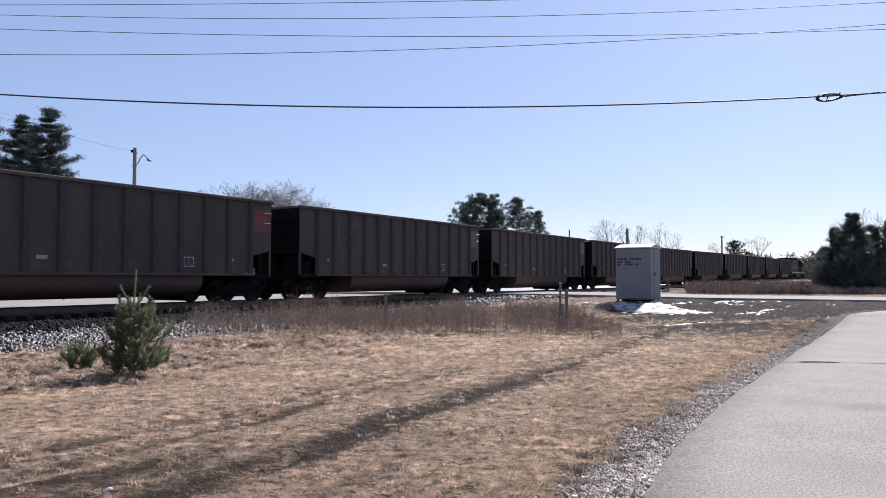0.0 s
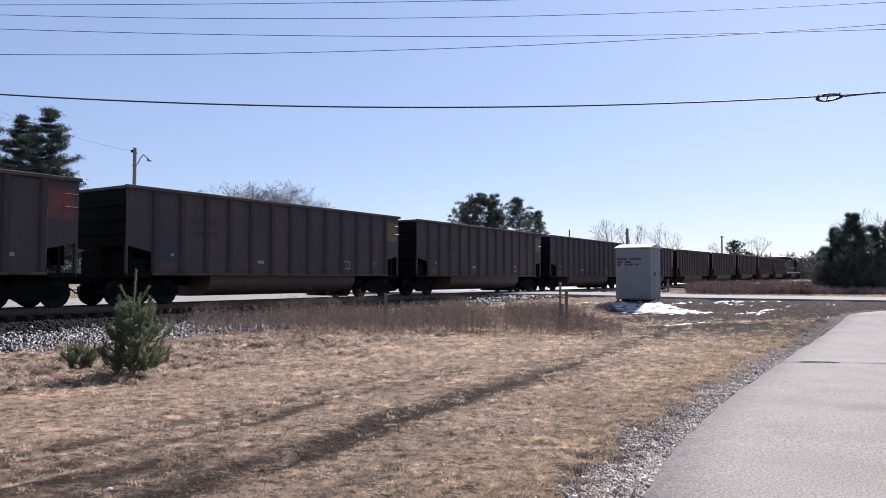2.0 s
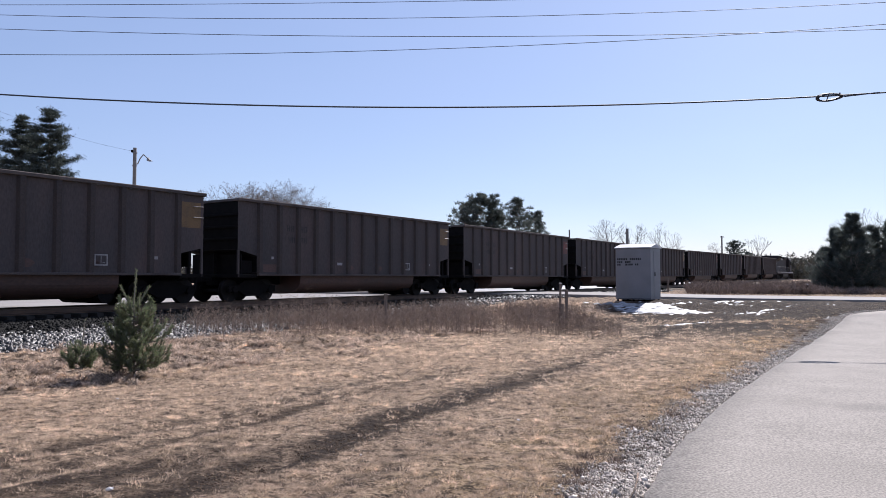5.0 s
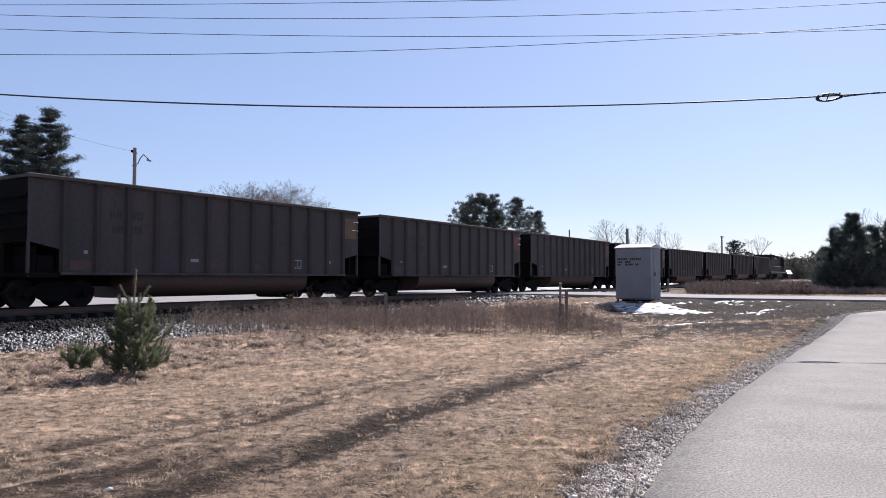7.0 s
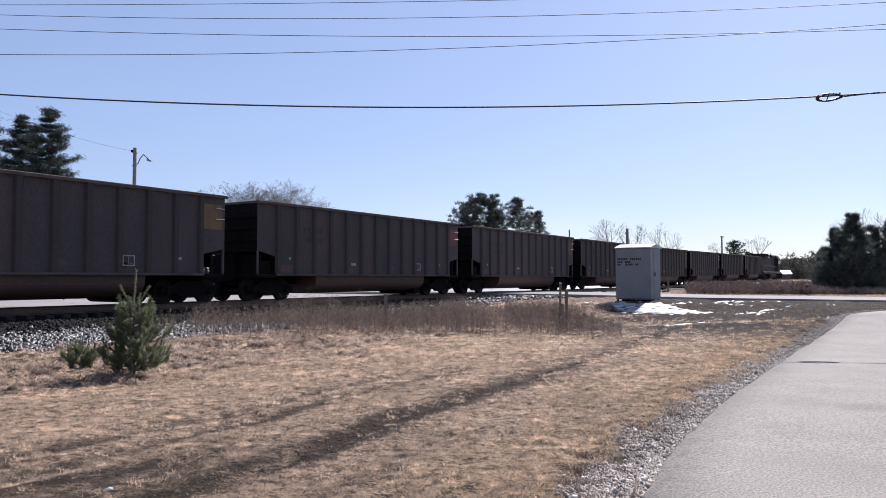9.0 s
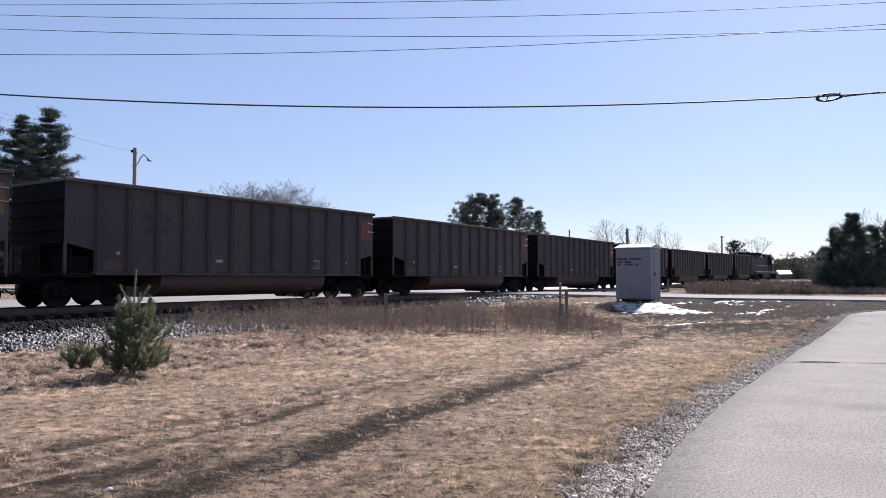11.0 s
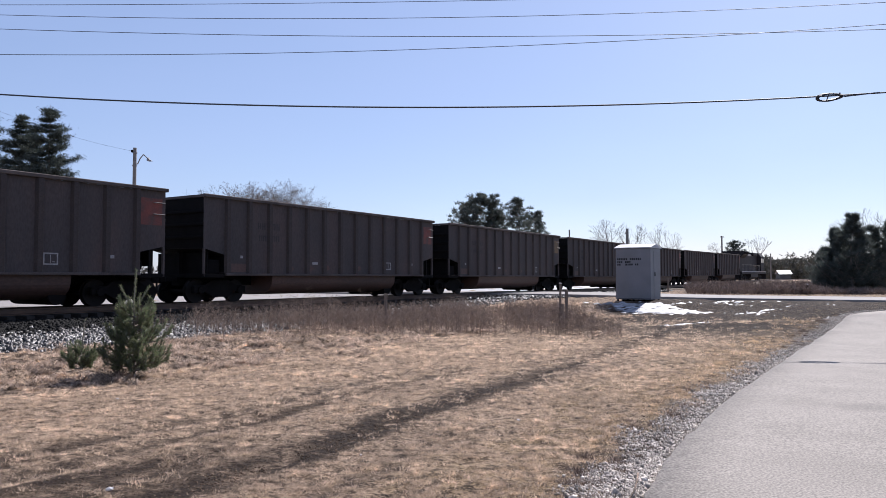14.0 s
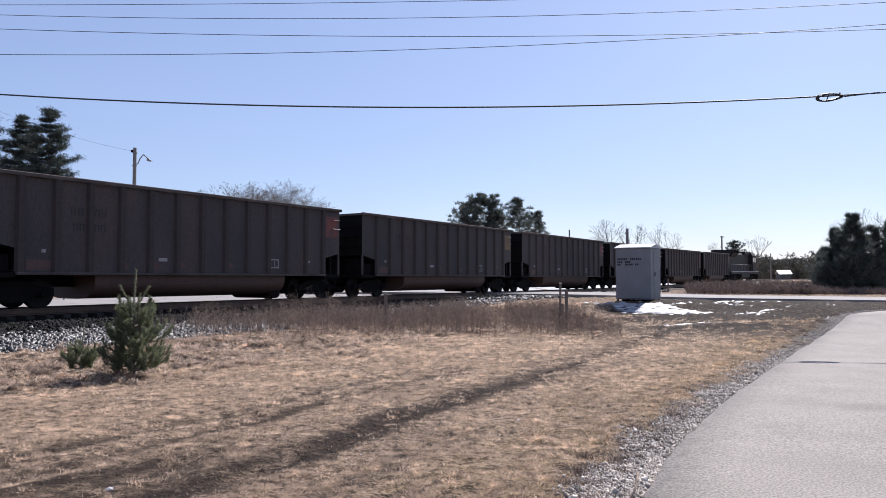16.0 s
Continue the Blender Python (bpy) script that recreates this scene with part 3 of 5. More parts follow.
def gondola(panel, seed):
    """A bathtub coal gondola, its origin on the rails under its middle; +x is the end that follows."""
    rnd = random.Random(seed)
    car = empty("coal_gondola")
    cut = [(-6.3, 1.06), (6.3, 1.06), (6.3, 1.72), (7.3, 1.94), (7.3, 3.74), (-7.3, 3.74), (-7.3, 1.94), (-6.3, 1.72)]
    for y in (-1.49, 1.47):
        part("side_sheet", prism(bmesh.new(), cut, y, y + 0.02), M_CAR, car)
    # End walls and recessed sheets near black, with their shade in the colour.
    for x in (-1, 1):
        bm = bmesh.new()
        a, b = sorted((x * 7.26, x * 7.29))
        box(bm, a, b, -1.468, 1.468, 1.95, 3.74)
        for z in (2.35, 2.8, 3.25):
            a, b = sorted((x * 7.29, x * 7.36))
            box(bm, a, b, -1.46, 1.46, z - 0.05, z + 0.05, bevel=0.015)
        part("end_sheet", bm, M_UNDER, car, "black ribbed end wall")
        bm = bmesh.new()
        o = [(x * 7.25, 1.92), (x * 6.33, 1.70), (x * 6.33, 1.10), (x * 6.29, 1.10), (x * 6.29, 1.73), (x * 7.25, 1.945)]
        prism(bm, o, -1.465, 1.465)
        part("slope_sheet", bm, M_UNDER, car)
        for y in (-1.0, 1.0):
            a, b = sorted((y * 1.42, y * 1.50))
            part("corner_post", boxed(min(x * 7.22, x * 7.30), max(x * 7.22, x * 7.30), a, b, 0.92, 1.93, bevel=0.008), M_SILL, car)
        a, b = sorted((x * 6.34, x * 7.32))
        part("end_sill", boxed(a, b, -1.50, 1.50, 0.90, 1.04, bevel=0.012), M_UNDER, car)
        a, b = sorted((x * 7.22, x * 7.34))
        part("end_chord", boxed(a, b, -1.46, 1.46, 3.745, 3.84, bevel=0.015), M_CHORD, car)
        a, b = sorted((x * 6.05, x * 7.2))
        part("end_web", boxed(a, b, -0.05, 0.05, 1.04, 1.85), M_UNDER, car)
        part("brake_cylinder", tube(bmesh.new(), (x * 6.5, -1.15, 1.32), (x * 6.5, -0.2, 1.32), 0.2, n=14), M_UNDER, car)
        # Bulkheads and boxes added behind the opening to keep it dark.
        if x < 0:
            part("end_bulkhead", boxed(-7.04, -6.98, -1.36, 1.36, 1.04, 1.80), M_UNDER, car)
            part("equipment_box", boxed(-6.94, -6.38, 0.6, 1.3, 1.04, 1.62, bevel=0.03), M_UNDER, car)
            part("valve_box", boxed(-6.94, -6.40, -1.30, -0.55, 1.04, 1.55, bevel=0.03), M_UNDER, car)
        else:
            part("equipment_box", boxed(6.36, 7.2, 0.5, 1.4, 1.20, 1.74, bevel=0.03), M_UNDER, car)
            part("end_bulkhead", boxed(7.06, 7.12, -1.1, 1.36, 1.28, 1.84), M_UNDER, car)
            part("end_strut", boxed(6.72, 6.80, -1.47, -1.40, 1.04, 1.81), M_UNDER, car)
            part("step_ladder", boxed(7.0, 7.05, -1.49, -1.44, 0.45, 1.0), M_UNDER, car)
        coupler(car, x * 7.3, x)
        truck_parts(car, x * (8.09 - 1.92))
    for y in (-1, 1):
        a, b = sorted((y * 1.46, y * 1.60))
        part("top_chord", boxed(-7.36, 7.36, a, b, 3.742, 3.86, bevel=0.018), M_CHORD, car, "worn pale top rail")
        a, b = sorted((y * 1.46, y * 1.60))
        part("side_sill", boxed(-6.34, 6.34, a, b, 0.975, 1.058, bevel=0.012), M_SILL, car, "worn side sill")
    rib = None
    for i in range(13):
        for y in (-1, 1):
            x = -6.24 + 1.04 * i
            if rib is None:
                bm = bmesh.new()
                vs = [(-0.135, 0), (-0.075, -0.095), (0.075, -0.095), (0.135, 0)]
                lo = [bm.verts.new((p, q, 1.06)) for p, q in vs]
                hi = [bm.verts.new((p, q, 3.74)) for p, q in vs]
                for k in range(3):
                    bm.faces.new((lo[k], lo[k + 1], hi[k + 1], hi[k]))
                bm.faces.new(lo[::-1]), bm.faces.new(hi)
                bmesh.ops.recalc_face_normals(bm, faces=bm.faces)
                rib = part("rib", bm, M_RIB, car, at=pose(x, -1.491, 0))
            else:
                again(rib, pose(x, y * 1.491, 0, 0, 0, 0 if y < 0 else 180))
    # the tub that hangs between the trucks
    sec = [(-1.40, 0.97)] + [(-1.38 * math.cos(t) ** 0.55 if math.cos(t) > 0 else 0, 0.80 - 0.56 * math.sin(t)) for t in np.linspace(0.05, 1.5, 10)]
    sec = sec + [(-y, z) for y, z in sec[::-1]]
    part("tub", prism_x(bmesh.new(), sec, -3.9, 4.15), M_TUB, car, "rust-brown rounded tub below the sill")
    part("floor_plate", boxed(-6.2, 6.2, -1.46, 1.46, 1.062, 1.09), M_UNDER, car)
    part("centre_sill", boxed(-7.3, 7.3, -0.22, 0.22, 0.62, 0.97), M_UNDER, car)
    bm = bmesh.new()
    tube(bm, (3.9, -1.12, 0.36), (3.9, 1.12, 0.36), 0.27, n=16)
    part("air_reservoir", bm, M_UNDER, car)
    # grab irons near the ends
    rung = None
    for x in (7.05,):
        for y in (-1, 1):
            for z in (2.98, 3.36):
                if rung is None:
                    bm = bmesh.new()
                    tube(bm, (-0.2, -0.06, 0), (0.2, -0.06, 0), 0.014, n=6)
                    tube(bm, (-0.2, 0, 0), (-0.2, -0.06, 0), 0.014, n=6)
                    tube(bm, (0.2, 0, 0), (0.2, -0.06, 0), 0.014, n=6)
                    rung = part("grab_iron", bm, M_RUNG, car, at=pose(x, -1.492, z))
                else:
                    again(rung, pose(x, y * 1.492, z, 0, 0, 0 if y < 0 else 180))
    pm = M_ORANGE if panel == "orange" else M_YELLOW
    part("painted_panel", boxed(6.36, 7.18, -1.495, -1.491, 2.62, 3.5), pm, car, "faded %s end panel" % panel)
    # white stencil frame, data plates, and the dark reporting marks as bars
    bm = bmesh.new()
    for a, b, c, d in ((3.25, 3.69, 1.58, 1.62), (3.25, 3.69, 1.27, 1.31), (3.25, 3.29, 1.31, 1.58), (3.65, 3.69, 1.31, 1.58), (3.46, 3.48, 1.33, 1.56), (3.52, 3.60, 1.35, 1.37)):
        box(bm, a, b, -1.494, -1.4905, c, d)
    part("stencil_frame", bm, M_STENCIL, car, "white stencilled square")
    bm = bmesh.new()
    box(bm, -1.75, -1.42, -1.497, -1.4905, 1.44, 1.55)
    part("data_plate", bm, M_STENCIL, car, "small white data plate")
    part("reflector", boxed(5.33, 5.47, -1.497, -1.4905, 1.50, 1.60), M_STENCIL, car, "small pale reflector")
    part("reflector", boxed(-5.62, -5.50, -1.497, -1.4905, 1.62, 1.72), M_STENCIL, car, "small pale reflector")
    for z, h, xs in ((2.74, 0.25, (-4.78, -4.55, -4.02, -3.80)), (2.30, 0.22, (-4.70, -4.5, -4.02, -3.82))):
        for x in xs:
            k = rnd.choice((0, 1))
            bm = bmesh.new()
            box(bm, x, x + 0.05, -1.494, -1.4905, z, z + h)
            box(bm, x + 0.11, x + 0.16, -1.494, -1.4905, z, z + h)
            box(bm, x + 0.05, x + 0.11, -1.494, -1.4905, z + h * (0.4 + 0.4 * k), z + h * (0.55 + 0.4 * k))
            part("reporting_mark", bm, M_MARK, car, "faded dark stencilled mark")
    part("worn_patch", boxed(-6.05, -5.35, -1.4945, -1.4905, 1.12, 1.42), M_TUB, car, "dull rubbed patch of old paint")
    # rust and primer patches at the foot of the sheets
    for k in range(4):
        bm = bmesh.new()
        x = -5.9 + 1.04 * rnd.choice(range(12)) - 0.2
        w = rnd.uniform(0.3, 0.6)
        z = 1.10 + rnd.uniform(0, 0.1)
        o = [(x + w * 0.5 * math.cos(t) * (0.8 + 0.3 * rnd.random()), z + 0.14 + 0.13 * math.sin(t) * (0.7 + 0.4 * rnd.random())) for t in np.linspace(0, 5.8, 12)]
        bm.faces.new([bm.verts.new((p, -1.4925, q)) for p, q in o])
        part("rust_patch", bm, M_TUB, car, "rust-brown worn patch")
    return car


def locomotive():
    """The engine that pushes at the end: +x is its cab end; origin under its middle."""
    e = empty("locomotive")
    part("frame", boxed(-10.6, 10.6, -1.45, 1.45, 1.05, 1.45, bevel=0.04), M_LOCO, e)
    part("fuel_tank", prism_x(bmesh.new(), [(-1.4, 1.05), (-1.4, 0.6), (-1.1, 0.3), (1.1, 0.3), (1.4, 0.6), (1.4, 1.05)], -3.2, 3.2), M_LOCO, e)
    part("long_hood", prism_x(bmesh.new(), [(-0.9, 1.45), (-0.9, 3.9), (-0.65, 4.25), (0.65, 4.25), (0.9, 3.9), (0.9, 1.45)], -9.6, 5.2), M_LOCO, e)
    part("radiator", prism_x(bmesh.new(), [(-0.95, 3.5), (-1.5, 4.0), (-1.5, 4.5), (1.5, 4.5), (1.5, 4.0), (0.95, 3.5)], -9.4, -5.6), M_LOCO, e)
    bm = bmesh.new()
    for i in range(12):
        box(bm, -9.2 + i * 0.3, -9.06 + i * 0.3, -1.53, 1.53, 4.06, 4.44)
    part("radiator_grille", bm, M_UNDER, e)
    part("cab", prism_x(bmesh.new(), [(-1.5, 1.45), (-1.5, 3.9), (-1.1, 4.5), (1.1, 4.5), (1.5, 3.9), (1.5, 1.45)], 5.22, 8.0), M_LOCO, e)
    bm = bmesh.new()
    prism(bm, [(8.0, 1.45), (8.0, 3.2), (9.4, 2.9), (10.0, 2.2), (10.0, 1.45)], -1.15, 1.15)
    part("nose", bm, M_LOCO_RED, e, "dull red short nose")
    for x0 in (5.6, 6.8):
        part("side_window", boxed(x0, x0 + 0.9, -1.53, -1.497, 2.9, 3.6), M_GLASS, e, "dark glass cab window")
    part("windscreen", boxed(8.003, 8.03, -1.2, 1.2, 3.3, 3.9), M_GLASS, e)
    part("exhaust", boxed(-2.0, -0.6, -0.4, 0.4, 4.25, 4.5, bevel=0.05), M_LOCO, e)
    part("dynamic_brake", boxed(1.0, 4.6, -1.1, 1.1, 3.95, 4.48, bevel=0.08), M_LOCO, e)
    # A white strip that paints the sun's glint along the walkway.
    part("walkway_edge", boxed(-10.5, 10.5, -1.475, -1.452, 1.36, 1.45), M_WHITE, e, "white stripe in place of a walkway glint")
    post = None
    for i in range(14):
        for y in (-1.42, 1.42):
            m = pose(-10.2 + i * 1.12, y, 1.45)
            if post is None:
                post = part("handrail_post", tube(bmesh.new(), (0, 0, 0), (0, 0, 1.0), 0.018, n=6), M_RUNG, e, at=m)
            else:
                again(post, m)
    for y in (-1.42, 1.42):
        part("handrail", tube(bmesh.new(), (-10.2, y, 2.45), (4.4, y, 2.45), 0.018, n=6), M_RUNG, e)
    # A pale block added for the glint on the engine's side.
    part("number_board", boxed(2.6, 4.4, -0.93, -0.903, 2.2, 2.5), M_SILL, e, "pale panel in place of a glint")
    for x in (-10.6, 10.6):
        s = 1 if x > 0 else -1
        part("pilot", boxed(min(x, x + 0.2 * s), max(x, x + 0.2 * s), -1.4, 1.4, 0.2, 1.1, bevel=0.03), M_LOCO, e)
        coupler(e, x, s)
    for x in (-6.6, 6.6):
        truck_parts(e, x, 1.85, 0.5, 3)
    return e


CARS = []


def build_train():
    proto = {"orange": gondola("orange", 1), "yellow": gondola("yellow", 2)}
    used = set()
    for k in range(-2, 10):
        panel = "yellow" if k in (1, 2, 5) else "orange"
        start = 20.36 + PITCH * k - HALF
        if panel in used:
            car = copy_thing(proto[panel], pose(0, 0, 0))
        else:
            car = proto[panel]
            used.add(panel)
        tagged(car, "grimy dark brown coal gondola with a faded %s end panel" % panel, "railway wagon", "wagons of the coal train")
        CARS.append((car, start, 8.09 - 1.92))
    loco = locomotive()
    tagged(loco, "black diesel locomotive that pushes at the train's end", "locomotive")
    CARS.append((loco, 20.36 + PITCH * 9 + 0.79 + 11.39, 6.6))


build_track()
build_train()


# ---------------------------------------------------------------- signal cabinet by the crossing
def build_cabinet():
    root = empty("signal_cabinet")
    tagged(root, "grey metal railway signal cabinet on short legs", "cabinet")
    x, y = sd(34.4, 11.15)
    z0 = ground_z(x, y)
    root.matrix_basis = pose(x + 0.20, y, z0 - 0.17, 0, 0, 90 - math.degrees(TH))
    # local: -x faces along the track towards the lawn, y across
    part("body", boxed(-0.78, 0.78, -0.83, 0.83, 0.22, 2.62, bevel=0.012), M_CABINET, root)
    bm = bmesh.new()
    prism(bm, [(-0.84, 2.625), (0.84, 2.625), (0.84, 2.66), (0, 2.84), (-0.84, 2.66)], -0.88, 0.88)
    part("roof", bm, M_ROOF, root, "pale sheet-metal gable roof")
    for yy in (-0.884, 0.884):
        a, b = sorted((yy, yy * 1.012))
        part("gable_vent", boxed(-0.12, 0.12, a, b, 2.66, 2.74), M_WHITE, root, "small white vent")
    leg = None
    for xx in (-0.7, 0, 0.7):
        for yy in (-0.76, -0.5, 0.0, 0.5, 0.76):
            m = pose(xx, yy, 0)
            if leg is None:
                leg = part("leg", boxed(-0.03, 0.03, -0.03, 0.03, -0.06, 0.22), M_UNDER, root, "dark steel leg", at=m)
            else:
                again(leg, m)
    part("door_seam", boxed(-0.786, -0.7815, -0.82, 0.82, 0.26, 0.275), M_UNDER, root)
    part("door_panel", boxed(-0.30, 0.66, -0.843, -0.832, 0.32, 2.5, bevel=0.004), M_CABINET, root)
    bm = bmesh.new()
    box(bm, -0.22, -0.18, -0.88, -0.843, 1.3, 1.5, bevel=0.01)
    part("door_handle", bm, M_UNDER, root, "dark door handle")
    # stencilled lines, as bars
    rnd = random.Random(4)
    yb = 0.75
    for row, (z, h, width) in enumerate(((2.06, 0.10, 1.08), (1.93, 0.09, 0.62), (1.81, 0.09, 1.02))):
        yy = yb
        k = 0
        while yy > yb - width:
            w = rnd.uniform(0.05, 0.085)
            if k not in ((6,) if row == 0 else (3,) if row == 1 else (2, 3, 8)):
                part("stencil_bar", boxed(-0.7845, -0.7812, yy - w, yy, z, z + h), M_BLACK, root)
            yy -= w + 0.025
            k += 1


build_cabinet()


def marker_post(name, x, y, h, w, material, label, cap=None, lean=0.0, category="post"):
    z = ground_z(x, y)
    root = empty(name, pose(x, y, z - 0.05, lean, lean * 0.6, 20))
    part("shaft", boxed(-w / 2, w / 2, -w / 2, w / 2, 0, h + 0.05, bevel=w * 0.12), material, root)
    if cap:
        part("cap", boxed(-w * 0.62, w * 0.62, -w * 0.62, w * 0.62, h + 0.05, h + 0.05 + cap, bevel=w * 0.1), M_WHITE, root, "pale cap")
    tagged(root, label, category)
    return root


# ---------------------------------------------------------------- posts, poles, lines
def slope(y):
    return math.tan(math.atan((441 - y) / 1298.5) + radians(2.265))


for px_x, dist, h, w, lab, cap in ((683, 24.5, 1.08, 0.10, "short weathered wooden post in dry weeds", None), (990.5, 24.0, 1.40, 0.06, "grey marker post with a pale cap", 0.03),
                                   (1002, 23.6, 1.22, 0.085, "weathered wooden post beside dry weeds", None), (995, 23.0, 0.80, 0.09, "squat weathered wooden post", None),
                                   (1182, 55, 1.0, 0.10, "grey marker post by the road", None), (114.5, 36.0, 0.55, 0.05, "thin dark stake behind the railway", None)):
    marker_post("marker_post", (px_x - 784) / 1298.5 * dist, dist, h, w, M_WOOD, lab, cap, random.Random(px_x).uniform(-1.5, 1.5))


marker_post("marker_post", (1427 - 784) / 1298.5 * 47.5, 47.5, 0.62, 0.11, M_UNDER, "dark marker post with a white cap by the road", 0.06)


def pole(px_x, top_y, dist, width, lamp=False, bar=False, name="utility_pole", lab="weathered wooden utility pole"):
    x = (px_x - 784) / 1298.5 * dist
    top = EYE + slope(top_y) * dist
    z0 = ground_z(x, dist)
    root = empty(name, pose(x, dist, z0 - 0.1))
    h = top - z0 + 0.1
    part("mast", tube(bmesh.new(), (0, 0, 0), (0, 0, h), width * 0.62, width * 0.46, 12), M_POLE, root, smooth=False)
    if lamp:
        u = dist / 1298.5
        bm = bmesh.new()
        pts = [(6 * u, -0.05, h - 29 * u), (13 * u, -0.3, h - 21 * u), (20 * u, -0.4, h - 14 * u), (24 * u, -0.45, h - 17 * u), (30 * u, -0.5, h - 23 * u)]
        for a, b in zip(pts, pts[1:]):
            tube(bm, a, b, 0.03, n=6)
        tube(bm, (0.1, 0, h - 29 * u), pts[0], 0.03, n=6)
        part("arm", bm, M_POLE, root, "bent grey lamp arm")
        bm = bmesh.new()
        prism(bm, [(28 * u, h - 25 * u), (31 * u, h - 20 * u), (32 * u, h - 23 * u), (37 * u, h - 26 * u), (30 * u, h - 26.5 * u)], -0.62, -0.38)
        part("lamp_head", bm, M_CABINET, root, "grey street lamp head")
        bm = bmesh.new()
        for z in (5, 7):
            tube(bm, (-5 * u, 0, h - z * u), (0, 0, h - z * u), 0.05, n=8)
        tube(bm, (-5 * u, 0, h - 8 * u), (-5 * u, 0, h - 4 * u), 0.07, n=8)
        part("insulator", bm, M_UNDER, root, "dark insulator bracket")
        bm = bmesh.new()
        for z in (31, 8):
            tube(bm, (0, 0, h - z * u), (0, 0, h - (z + 1.5) * u), width * 0.66, n=12)
        part("band", bm, M_CABINET, root, "grey steel band")
    if bar:
        u = dist / 1298.5
        part("crossarm", boxed(-3 * u, 4 * u, -0.06, 0.06, h - 2.5 * u, h - 1 * u), M_POLE, root)
    tagged(root, lab, "street lamp" if lamp else "utility pole")
    return x, dist, top


LAMP = pole(235.5, 262, 44, 0.22, lamp=True, name="street_lamp", lab="weathered wooden pole with a bent street lamp")
pole(1008, 407, 95, 0.2)
pole(1110.5, 405, 88, 0.36)
pole(1278, 418, 130, 0.26, bar=True)
pole(1364, 449, 190, 0.3)


def wire(name, pts, r, label, n=5):
    """A cable through points, as a thin tube."""
    bm = bmesh.new()
    rings = []
    for i, p in enumerate(pts):
        t = (Vector(pts[min(i + 1, len(pts) - 1)]) - Vector(pts[max(i - 1, 0)])).normalized()
        a = t.cross(Vector((0, 0, 1)))
        a = a.normalized() if a.length > 1e-4 else Vector((1, 0, 0))
        b = t.cross(a)
        rings.append([bm.verts.new(Vector(p) + r * (math.cos(q) * a + math.sin(q) * b)) for q in np.linspace(0, 2 * math.pi, n, endpoint=False)])
    for a, b in zip(rings, rings[1:]):
        for i in range(n):
            bm.faces.new((a[i], a[(i + 1) % n], b[(i + 1) % n], b[i]))
    bm.faces.new(rings[0][::-1]), bm.faces.new(rings[-1])
    bmesh.ops.recalc_face_normals(bm, faces=bm.faces)
    if name is None:
        return bm
    ob = new(name, mesh_of(name, bm, M_WIRE, True))
    return tagged(ob, label, "cable")


def sag(a, b, c, dist, lo=-32.0, hi=32.0, n=60):
    """A hanging line at one distance: a, b and c are its heights above the eye, as slopes, at -0.604, 0 and 0.604 of the distance across."""
    out = []
    k2 = ((a + c) / 2 - b) / 0.604 ** 2
    k1 = (c - a) / 2 / 0.604
    for i in range(n + 1):
        x = lo + (hi - lo) * i / n
        q = x / dist
        out.append((x, dist, EYE + dist * (b + k1 * q + k2 * q * q)))
    return out


LOW = sag(slope(168), slope(190.5), slope(164.5), 20.1, -30, 30, 80)
wire("service_cable", LOW, 0.022, "black overhead service cable")
wire("power_line", sag(slope(9), slope(2.5), slope(-17), 40), 0.016, "thin black overhead power line")
wire("power_line", sag(slope(27), slope(31.5), slope(5), 40.5), 0.017, "thin black overhead power line")
wire("power_line", sag(slope(52), slope(65), slope(52.5), 41), 0.018, "thin black overhead power line")
wire("power_line", sag(slope(97), slope(86.5), slope(44), 39.5), 0.018, "thin black overhead power line")
wire("lamp_line", [(LAMP[0] - 0.15 - i * 0.55, LAMP[1], LAMP[2] - 0.2 + 0.0 * i + (i * 0.55) * 0.31 + 0.004 * (i - 8) ** 2 - 0.25) for i in range(40)], 0.006, "thin faint line from the lamp pole")


def cable_at(x):
    i = min(max((x + 30) / 60 * 80, 0), 79.999)
    k = int(i)
    return Vector(LOW[k]).lerp(Vector(LOW[k + 1]), i - k)


def coil():
    """The slack cable tied in a long loop under the line."""
    u = 20.1 / 1298.5
    root = empty("cable_coil")
    c = cable_at((1455 - 784) * u)
    x0, z0 = c.x, c.z
    for name, o in (("loop", 0.0), ("loop", 0.05), ("loop", 0.1)):
        pts = []
        for t in np.linspace(0, 2 * math.pi, 26):
            q = 0.5 - 0.5 * math.cos(t)
            pts.append((x0 + 45 * u * q, 20.1 + 0.04 + o, z0 - (3.0 - 5 * q) * u + 7.5 * u * math.sin(t) * (1 - 0.45 * q) + o * 0.3))
        part(name, wire(None, pts, 0.026, ""), M_WIRE, root, smooth=True)
    part("tie", wire(None, [(x0 + 12 * u, 20.05, z0 - 8 * u), (x0 + 15 * u, 20.04, z0 + 1 * u), (x0 + 17 * u, 20.05, z0 + 5 * u)], 0.018, ""), M_WIRE, root)
    e = cable_at(x0 + 44 * u)
    bm = wire(None, [tuple(cable_at(x0 + (44 + 9 * i) * u) + Vector((0, -0.04, -0.05 + 0.008 * i))) for i in range(8)], 0.017, "")
    part("tail", bm, M_WIRE, root)
    bm = bmesh.new()
    tube(bm, (x0 + 37 * u, 20.1, z0 + 2 * u), (x0 + 38 * u, 20.1, z0 + 7 * u), 0.02, n=6)
    part("clamp", bm, M_WIRE, root)
    tagged(root, "slack black cable tied in a long loop", "cable")


coil()


